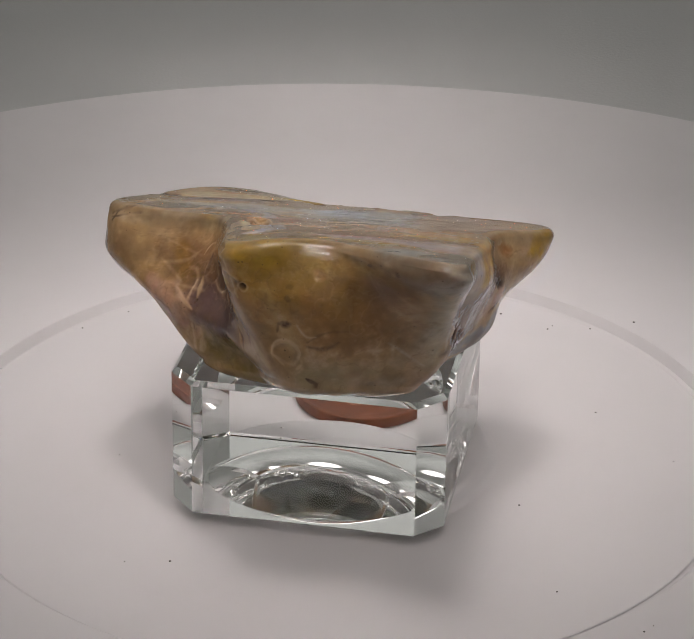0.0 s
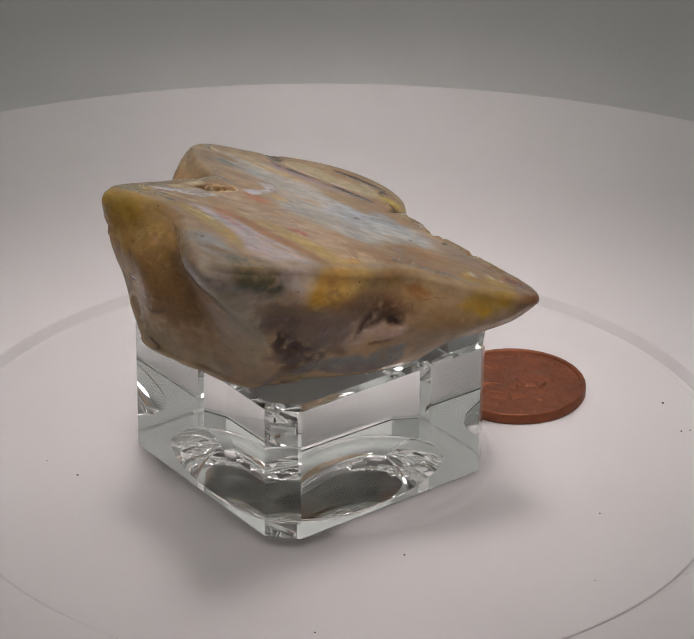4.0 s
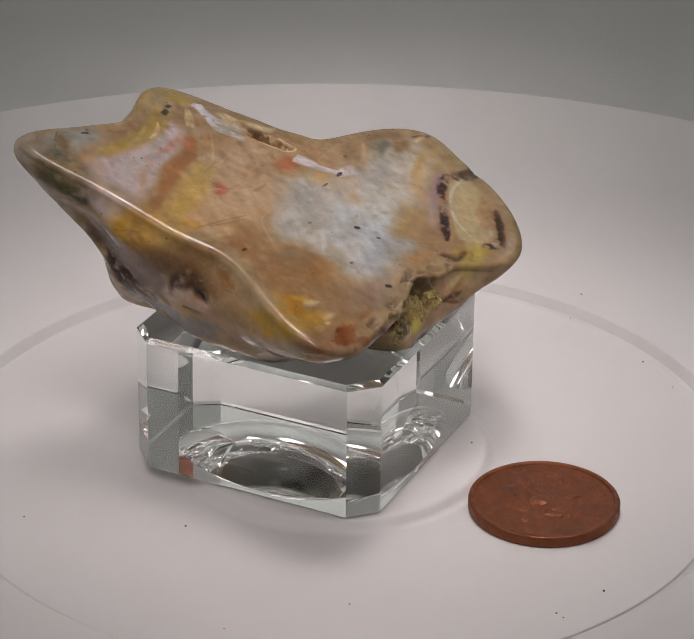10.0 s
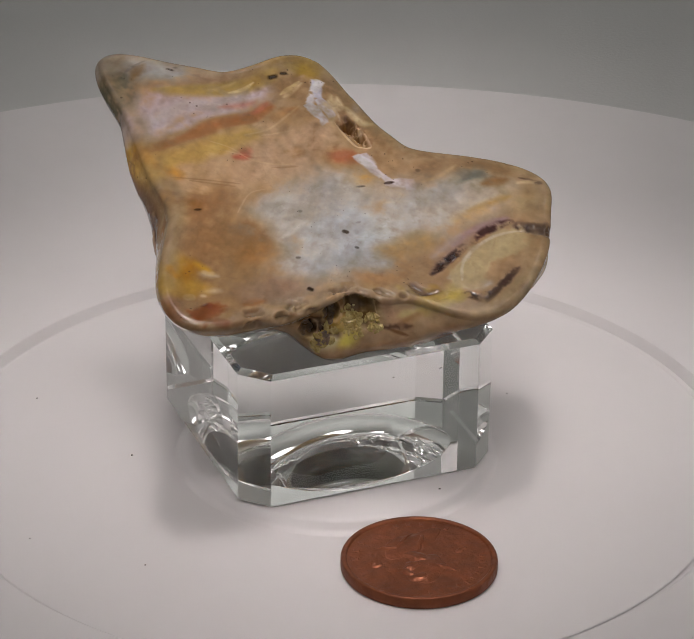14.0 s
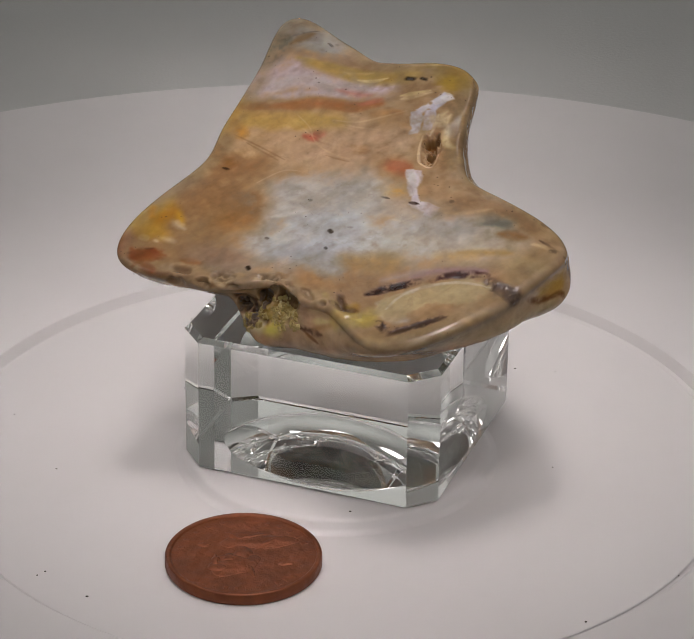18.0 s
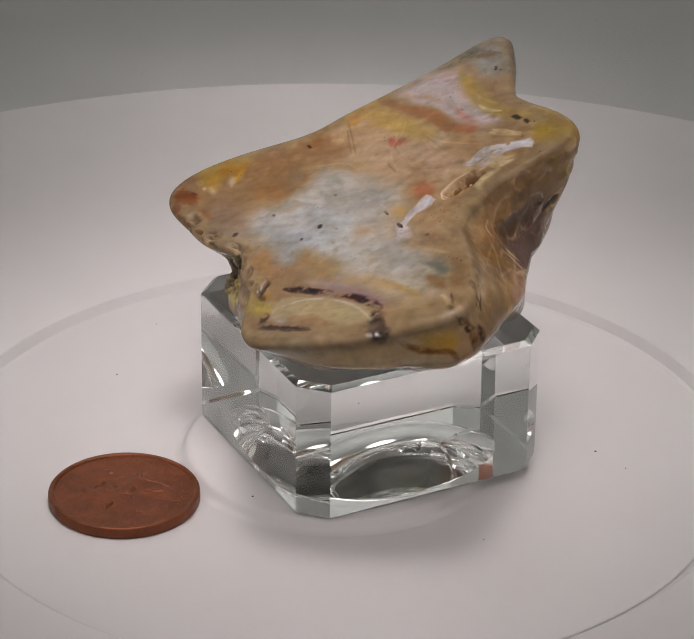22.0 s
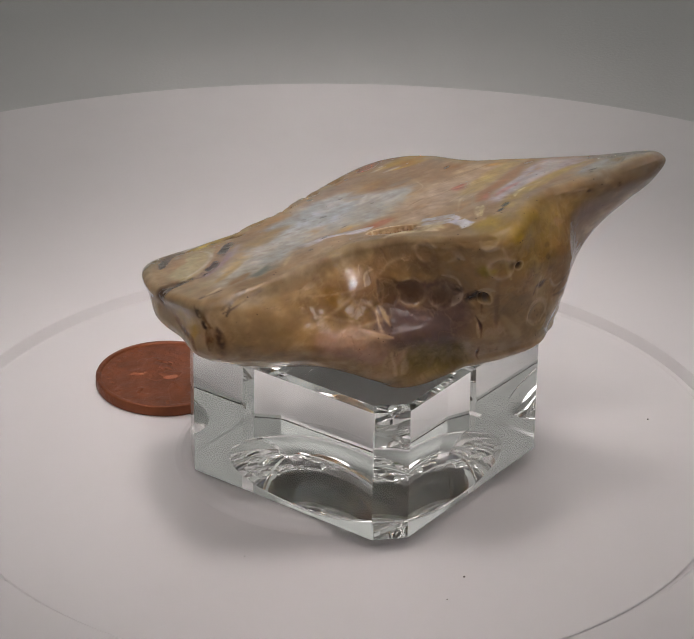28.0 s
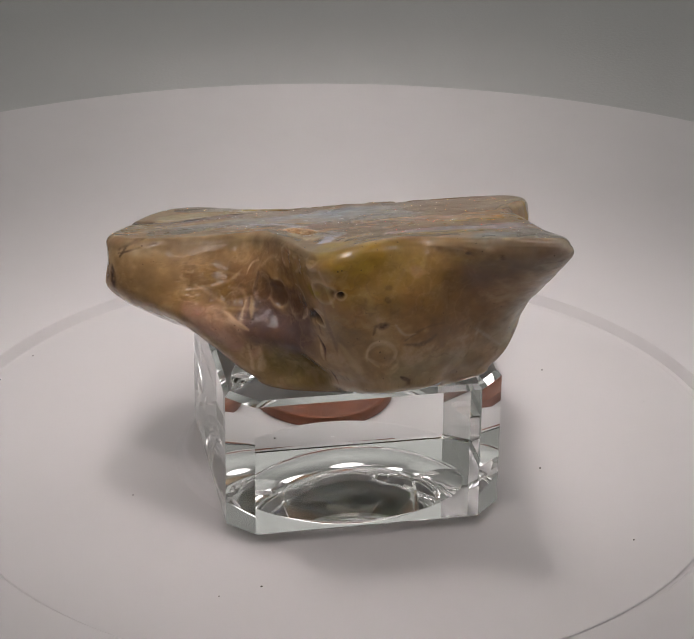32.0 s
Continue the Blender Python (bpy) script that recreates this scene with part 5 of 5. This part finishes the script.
vein((206, 187, 142), 0.28, 0.6, 0.9, 0.05, (2.2, -24.6, 42.5), (-0.1, -24.2, 42.5), (-1.8, -24.7, 42.8))
vein((206, 187, 142), 0.28, 0.6, 0.9, 0.05, (-4.1, -21.3, 41.7), (-7.6, -22.4, 42.3))
vein((45, 34, 24), 0.28, 0.6, 1, 0, (-4.5, -24.6, 42.9), (-5.0, -24.5, 42.9))
vein((45, 34, 24), 0.28, 0.6, 1, 0, (-6.3, -24.6, 43.0), (-6.8, -24.4, 43.0))
vein((45, 34, 24), 0.22, 0.6, 1, 0, (7.4, -31.3, 44.6), (7.1, -31.0, 44.5))
vein((45, 34, 24), 0.25, 0.6, 1, 0, (0.8, 3.0, 32.7), (0.6, 3.2, 32.6))
vein((45, 34, 24), 0.22, 0.6, 1, 0, (9.9, 9.2, 29.9), (9.7, 9.6, 29.7))
vein((50, 36, 26), 0.22, 0.6, 1, 0, (17.7, -7.4, 35.4), (16.8, -7.2, 35.4))
vein((198, 178, 150), 0.39, 0.7, 0.75, 0, (23.9, 4.5, 30.7), (23.4, 4.6, 30.7))
vein((198, 178, 150), 0.34, 0.7, 0.75, 0, (22.2, 4.9, 30.7), (21.9, 5.1, 30.6))
vein((195, 172, 140), 0.39, 0.7, 0.7, 0, (20.1, 1.8, 31.9), (19.4, 2.3, 31.8))
vein((206, 182, 142), 0.28, 0.6, 0.9, 0.05, (-26.4, 3.3, 34.2), (-29.1, 3.8, 32.3))
vein((68, 50, 38), 0.22, 0.6, 0.9, 0, (-25.5, 2.7, 34.4), (-28.5, 4.5, 33.6))
vein((78, 54, 28), 0.78, 0.5, 0.95, -0.4, (7.1, 11.5, 27.3), (6.6, 11.7, 27.1))
vein((70, 48, 26), 0.84, 0.5, 0.95, -0.4, (4.7, 13.1, 27.6), (4.3, 13.5, 27.4))
vein((56, 38, 22), 0.73, 0.5, 0.95, -0.4, (11.1, 9.9, 25.9), (9.8, 10.5, 25.2))
vein((208, 178, 144), 0.17, 0.6, 0.9, 0.2, (9.0, 11.9, 28.8), (6.9, 11.7, 29.1), (4.0, 13.2, 28.8), (3.3, 14.3, 27.8))
vein((176, 156, 75), 0.78, 0.7, 0.9, 0.1, (-2.5, 15.9, 28.2), (-6.2, 17.3, 28.0))
vein((172, 164, 118), 0.50, 0.7, 0.9, 0.1, (10.6, 10.7, 23.3), (8.8, 11.8, 23.0))
vein((60, 40, 25), 0.28, 0.6, 0.9, -0.2, (-1.4, 14.7, 28.6), (-4.1, 15.4, 28.5))
vein((45, 30, 22), 0.34, 0.6, 0.9, -0.2, (-8.3, 17.4, 28.1), (-8.9, 18.0, 27.8))
vein((128, 66, 28), 0.73, 0.7, 0.9, 0, (23.8, 6.9, 29.9), (22.1, 8.2, 29.5))
vein((172, 138, 60), 1.12, 0.9, 0.7, 0, (25.5, 1.8, 31.6), (23.1, 3.5, 31.1))
vein((150, 105, 55), 1.12, 0.9, 0.6, 0, (19.8, -11.4, 36.2), (17.2, -8.2, 35.7))
vein((168, 142, 112), 1.90, 0.8, 0.7, 0, (-13.6, -2.5, 35.5), (-21.4, -4.5, 35.5))
vein((160, 132, 100), 1.68, 0.8, 0.7, 0, (-10.2, -9.6, 37.9), (-9.3, -13.8, 39.3))
vein((172, 150, 122), 1.01, 0.6, 0.8, 0.1, (-27.0, -0.7, 34.0), (-20.2, -4.9, 36.0), (-13.8, -5.2, 36.5))
vein((120, 92, 66), 1.46, 0.8, 0.7, 0, (-15.0, -13.2, 37.3), (-14.1, -17.9, 38.7))
vein((96, 72, 60), 1.34, 0.8, 0.7, -0.1, (-15.6, -15.9, 32.5), (-14.3, -18.0, 34.0))
vein((178, 152, 122), 0.28, 0.9, 0.45, 0.25, (-15.7, -13.0, 35.3), (-14.9, -14.3, 37.1), (-14.4, -16.1, 37.8))
vein((178, 152, 122), 0.28, 0.9, 0.45, 0.25, (-14.0, -16.8, 39.3), (-13.6, -18.6, 40.7), (-13.5, -20.3, 41.1))
vein((172, 146, 116), 0.28, 0.9, 0.45, 0.25, (-23.5, -8.4, 31.3), (-19.6, -10.7, 32.7), (-17.6, -10.7, 34.1))
vein((172, 146, 116), 0.28, 0.9, 0.45, 0.25, (-21.3, -12.4, 30.3), (-17.5, -15.4, 31.0))
vein((160, 125, 110), 1.01, 0.7, 0.8, 0.1, (-24.6, -9.2, 29.4), (-20.2, -14.6, 26.5))
vein((165, 138, 60), 1.23, 0.8, 0.8, 0, (-10.0, -23.1, 42.7), (-11.5, -26.0, 43.7))
vein((205, 184, 150), 0.50, 0.6, 0.9, 0.05, (-24.7, 3.5, 34.0), (-29.0, 3.6, 33.3))
vein((48, 32, 24), 0.28, 0.6, 1, -0.1, (-25.9, -0.2, 35.3), (-28.3, 1.1, 33.5))
vein((90, 60, 34), 0.28, 0.6, 0.9, -0.1, (-29.1, 3.7, 32.8), (-29.5, 1.6, 30.4), (-29.7, 2.2, 28.2))
vein((168, 134, 62), 1.12, 0.8, 0.8, 0, (-27.0, 7.3, 30.5), (-28.3, 5.5, 30.3))
vein((135, 108, 62), 2.80, 0.9, 0.7, 0, (-6.5, -30.1, 39.4), (1.1, -30.8, 38.9))
vein((126, 96, 64), 2.35, 0.9, 0.7, 0, (3.4, -31.0, 36.0), (7.8, -29.7, 32.9))
vein((150, 122, 48), 1.46, 0.8, 0.8, 0, (-8.4, -29.3, 42.6), (-7.2, -28.4, 43.9))
vein((112, 84, 62), 1.90, 0.9, 0.6, 0, (5.5, -32.0, 40.3), (10.7, -36.8, 44.6))
vein((148, 126, 102), 1.46, 0.8, 0.7, 0, (3.2, -27.9, 25.2), (12.1, -25.1, 25.6))
vein((165, 155, 148), 0.78, 0.8, 0.8, 0, (12.5, -36.0, 45.8), (14.8, -35.1, 41.4))
vein((78, 76, 58), 0.67, 0.7, 0.85, 0, (15.9, -30.4, 41.6), (16.4, -27.9, 40.0))
vein((182, 174, 176), 0.73, 0.8, 0.8, 0, (16.4, -26.7, 41.0), (17.4, -24.7, 38.7))
vein((175, 136, 52), 0.84, 0.8, 0.85, 0, (17.9, -22.1, 38.2), (17.5, -23.5, 35.9))
vein((165, 130, 42), 0.84, 0.8, 0.85, 0, (24.3, -3.9, 31.1), (25.6, -0.9, 31.0))
vein((66, 46, 36), 0.67, 0.7, 0.9, -0.2, (14.0, -25.8, 30.4), (14.6, -22.6, 27.9))
vein((72, 50, 38), 0.50, 0.7, 0.9, -0.2, (19.5, -15.4, 30.6), (20.8, -13.0, 31.5))
vein((165, 140, 124), 0.50, 0.7, 0.9, 0, (17.9, -17.2, 28.8), (19.4, -15.0, 29.2))
vein((120, 92, 58), 1.12, 0.8, 0.7, 0, (14.7, -29.2, 36.3), (17.1, -24.0, 35.5))


def fractures(size, seed, width, rgb, on_side, on_face):
    """Thin healed cracks where a noise passes through nought."""
    line = np.clip(1 - np.abs(cloud(STONE + 1.5 * MIDDLE[:, None] + 0.5 * FINE[:, None], size, seed, 4)) / width, 0, 1)
    m = line * (on_face + (on_side - on_face) * SIDE_OF)
    TINTS[:] += (np.array(rgb, float) - TINTS) * m[:, None]
    SWELL[:] -= 0.025 * line * SIDE_OF


def knob(radius, inner, *centre):
    """A round growth mark: a pale raised ring about a slightly sunk middle of the colour inner."""
    near = np.all(np.abs(STONE - centre) < 1.8 * radius, axis=1)
    d = np.linalg.norm(STONE[near] - centre, axis=1) + 0.22 * radius * MIDDLE[near]
    ring = np.exp(-(((d - radius) / (0.10 + 0.10 * radius)) ** 2)) * np.clip(0.55 + 1.3 * COARSE[near] + 1.1 * MIDDLE[near], 0, 1)
    middle = np.clip(1.6 * (radius - d) / radius, 0, 1)
    TINTS[near] += (np.array(inner, float) - TINTS[near]) * (0.55 * middle)[:, None]
    TINTS[near] += (np.array((196, 170, 140), float) - TINTS[near]) * (0.5 * ring)[:, None]
    SWELL[near] += 0.10 * ring - 0.14 * middle


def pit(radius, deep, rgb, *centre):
    """A natural hollow with a ragged, paler rim, coloured towards rgb as it sinks."""
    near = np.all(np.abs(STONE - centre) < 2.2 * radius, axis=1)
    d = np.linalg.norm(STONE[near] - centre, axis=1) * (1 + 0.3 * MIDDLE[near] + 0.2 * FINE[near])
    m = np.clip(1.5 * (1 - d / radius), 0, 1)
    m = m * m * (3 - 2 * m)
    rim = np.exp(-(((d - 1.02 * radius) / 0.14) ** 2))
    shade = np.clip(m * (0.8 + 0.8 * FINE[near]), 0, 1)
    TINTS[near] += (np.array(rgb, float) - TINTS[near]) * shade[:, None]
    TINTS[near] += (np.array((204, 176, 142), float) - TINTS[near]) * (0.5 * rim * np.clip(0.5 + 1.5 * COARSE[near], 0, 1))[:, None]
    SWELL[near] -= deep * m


for radius, inner, *centre in (
        (1.4, (150, 118, 84), -14.0, -18.5, 39.2), (1.15, (150, 118, 84), -13.8, -22.2, 40.3), (1.9, (92, 66, 44), -14.8, -17.0, 33.4),
        (1.7, (92, 66, 44), -13.6, -20.6, 33.2), (1.3, (104, 74, 46), -16.4, -14.6, 33.0), (1.0, (160, 130, 80), -12.9, -25.4, 42.4),
        (1.7, (140, 112, 62), -12.5, -27.7, 38.8), (1.2, (146, 122, 92), -4.9, -30.0, 28.7), (1.7, (142, 116, 84), -6.1, -29.7, 30.0), (0.8, (150, 115, 80), -1.7, -30.2, 40.6)):
    knob(radius, inner, *centre)
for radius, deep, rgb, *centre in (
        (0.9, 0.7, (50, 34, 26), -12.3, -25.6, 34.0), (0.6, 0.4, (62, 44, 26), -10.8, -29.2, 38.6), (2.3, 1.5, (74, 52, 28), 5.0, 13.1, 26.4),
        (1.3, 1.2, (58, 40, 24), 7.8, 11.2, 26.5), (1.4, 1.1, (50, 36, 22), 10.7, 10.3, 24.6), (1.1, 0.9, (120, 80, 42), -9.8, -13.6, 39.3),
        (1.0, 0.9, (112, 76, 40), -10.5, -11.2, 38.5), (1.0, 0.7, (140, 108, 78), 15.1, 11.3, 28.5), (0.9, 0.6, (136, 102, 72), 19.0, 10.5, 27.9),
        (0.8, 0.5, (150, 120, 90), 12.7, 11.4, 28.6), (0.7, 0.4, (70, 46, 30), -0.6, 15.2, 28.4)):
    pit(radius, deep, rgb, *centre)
vein((62, 42, 32), 0.22, 0.6, 0.9, -0.3, (-12.0, -24.5, 31.1), (-11.3, -25.1, 29.5), (-9.8, -23.8, 24.8))
vein((196, 168, 138), 0.32, 0.6, 0.85, 0.25, (-18.4, -13.7, 31.6), (-19.8, -15.0, 29.6), (-18.6, -16.0, 26.0), (-18.0, -16.2, 23.6))
vein((176, 142, 118), 1.40, 0.5, 0.75, 0.3, (-22.6, -12.2, 29.2), (-20.8, -14.2, 27.6))
vein((178, 152, 140), 1.10, 0.5, 0.9, 0.3, (20.2, -13.2, 29.0), (21.2, -10.8, 29.0))
vein((60, 42, 34), 0.30, 0.6, 0.9, -0.4, (19.4, -14.4, 28.0), (20.4, -12.8, 27.8), (21.4, -10.2, 28.0))
vein((182, 164, 84), 1.0, 0.6, 0.85, 0.15, (-2.4, 16.4, 27.2), (-4.2, 16.8, 27.9), (-6.4, 17.0, 28.1))
vein((58, 40, 34), 0.55, 0.6, 0.9, -0.5, (14.9, -22.9, 29.4), (15.3, -21.5, 28.6))


# the clear skin round the edge of the sawn face
SKIN = np.zeros(RINGS.shape[:2])
edge_ring = 12 + SIDE_RINGS
SKIN[edge_ring:edge_ring + 8] = 1.0
SKIN[edge_ring + 8:] = np.clip((np.linspace(1, 0, FACE_RINGS - 1) - 0.90) / 0.07, 0, 1)[:, None]
SKIN[edge_ring - 40:edge_ring] = np.linspace(0, 1, 40)[:, None]
SKIN = SKIN.reshape(-1) * np.clip(0.65 + 0.8 * COARSE + 0.3 * MIDDLE, 0, 1)
TINTS += (np.array((146.0, 128.0, 100.0)) - TINTS) * (0.6 * SKIN)[:, None]

fractures(9.0, 41, 0.03, (176, 150, 120), 0.2, 0.06)
fractures(7.0, 57, 0.025, (92, 68, 48), 0.2, 0.08)
fractures(4.0, 73, 0.04, (185, 160, 130), 0.14, 0.05)


def finish_stone():
    shape = stone_rings(1200, SIDE_RINGS, FACE_RINGS, 1.0)
    across = np.roll(shape, -1, 1) - np.roll(shape, 1, 1)
    along = np.gradient(shape, axis=0)
    normal = np.cross(across, along)
    normal /= np.maximum(np.linalg.norm(normal, axis=2, keepdims=True), 1e-9)
    body = shape + normal * SWELL.reshape(shape.shape[:2])[..., None]
    body[..., 2] = np.maximum(body[..., 2], SEAT)
    mottle = (1 + 0.06 * MIDDLE + 0.07 * FINE + 0.10 * COARSE)[:, None]
    grain = np.array((0.72, 0.63, -0.27))
    streak = cloud(STONE - 0.7 * (STONE @ grain)[:, None] * grain, 1.1, 91, 4)
    mottle = mottle * (1 + streak[:, None] * np.array((0.05, 0.07, 0.10)))
    grey = TINTS.mean(1, keepdims=True)
    srgb = np.clip((grey + (TINTS - grey) * 1.08) * mottle * (1 + 0.17 * SIDE_OF[:, None]) * (1.005, 1.0, 0.995) / 255, 0.02, 0.97)
    linear = np.clip(0.80 * ((srgb + 0.055) / 1.055) ** 2.48, 0, 0.85)
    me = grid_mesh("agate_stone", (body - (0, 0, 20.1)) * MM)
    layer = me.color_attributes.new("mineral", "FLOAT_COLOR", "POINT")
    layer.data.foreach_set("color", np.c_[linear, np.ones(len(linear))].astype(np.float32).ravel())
    return me, body.reshape(-1, 3) - (0, 0, 20.1)


stone_mesh, skin_points = finish_stone()
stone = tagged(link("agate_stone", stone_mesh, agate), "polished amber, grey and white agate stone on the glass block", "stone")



def crystal_crust(name, seeds, material, count, label):
    """Small blunt crystals grown on the stone round some places in its own millimetres."""
    rnd = random.Random(len(name) + count)
    bm = bmesh.new()
    for seat, spread in seeds:
        near = np.where(np.linalg.norm(STONE - np.array(seat), axis=1) < spread)[0]
        for _ in range(count):
            p = skin_points[near[rnd.randrange(len(near))]]
            size = rnd.uniform(0.24, 0.55)
            made = bmesh.ops.create_icosphere(bm, subdivisions=1, radius=size)
            turn = Euler((rnd.uniform(0, 6), rnd.uniform(0, 6), rnd.uniform(0, 6))).to_matrix()
            for v in made["verts"]:
                v.co = (turn @ Vector((v.co.x, v.co.y * 0.8, v.co.z * 1.3)) + Vector(p) + Vector((-0.05, -0.22, 0.06))) * MM
    return part(name, bm, material, stone, label, smooth=False)


honey_quartz, tree, shader = principled("honey_quartz", (0.40, 0.29, 0.09), 0.18, Transmission_Weight=0.25, IOR=1.54)
vary(tree, shader, 900, (0.26, 0.17, 0.04), (0.50, 0.40, 0.16))
iron_crust, tree, shader = principled("iron_crust", (0.07, 0.045, 0.025), 0.5)
vary(tree, shader, 900, (0.04, 0.025, 0.015), (0.16, 0.09, 0.04))
crystal_crust("crystal_crust", (((8.7, 11.7, 23.8), 1.3), ((5.5, 13.0, 24.4), 1.3), ((3.2, 14.2, 25.0), 1.0), ((9.7, 11.4, 22.6), 0.9), ((6.0, 12.4, 25.6), 1.2)), honey_quartz, 30, "honey-yellow crystals in a hollow")
crystal_crust("dark_crust", (((10.9, 10.1, 24.6), 1.0), ((8.0, 11.2, 26.0), 0.9), ((9.2, 11.6, 23.0), 0.8)), iron_crust, 16, "dark brown crystals in a hollow")



# ---------------------------------------------------------------- turning
def motions():
    times = [float(k) for k in range(33)]

    def carry(thing, x, y, z, turn):
        walk(thing, [(t, pose(0, 0, 0, 0, 0, table_turn(t)) @ pose(x * MM, y * MM, z * MM, 0, 0, turn)) for t in times])

    carry(turntable, 0, 0, 0, 0)
    carry(block, -0.83, -4.23, 1.58, 80.02)
    carry(coin, 5.98, 28.84, 0.0, 0)
    carry(stone, 0, 0, 20.1, 0)
    carry(specks, 0, 0, 0, 0)


motions()
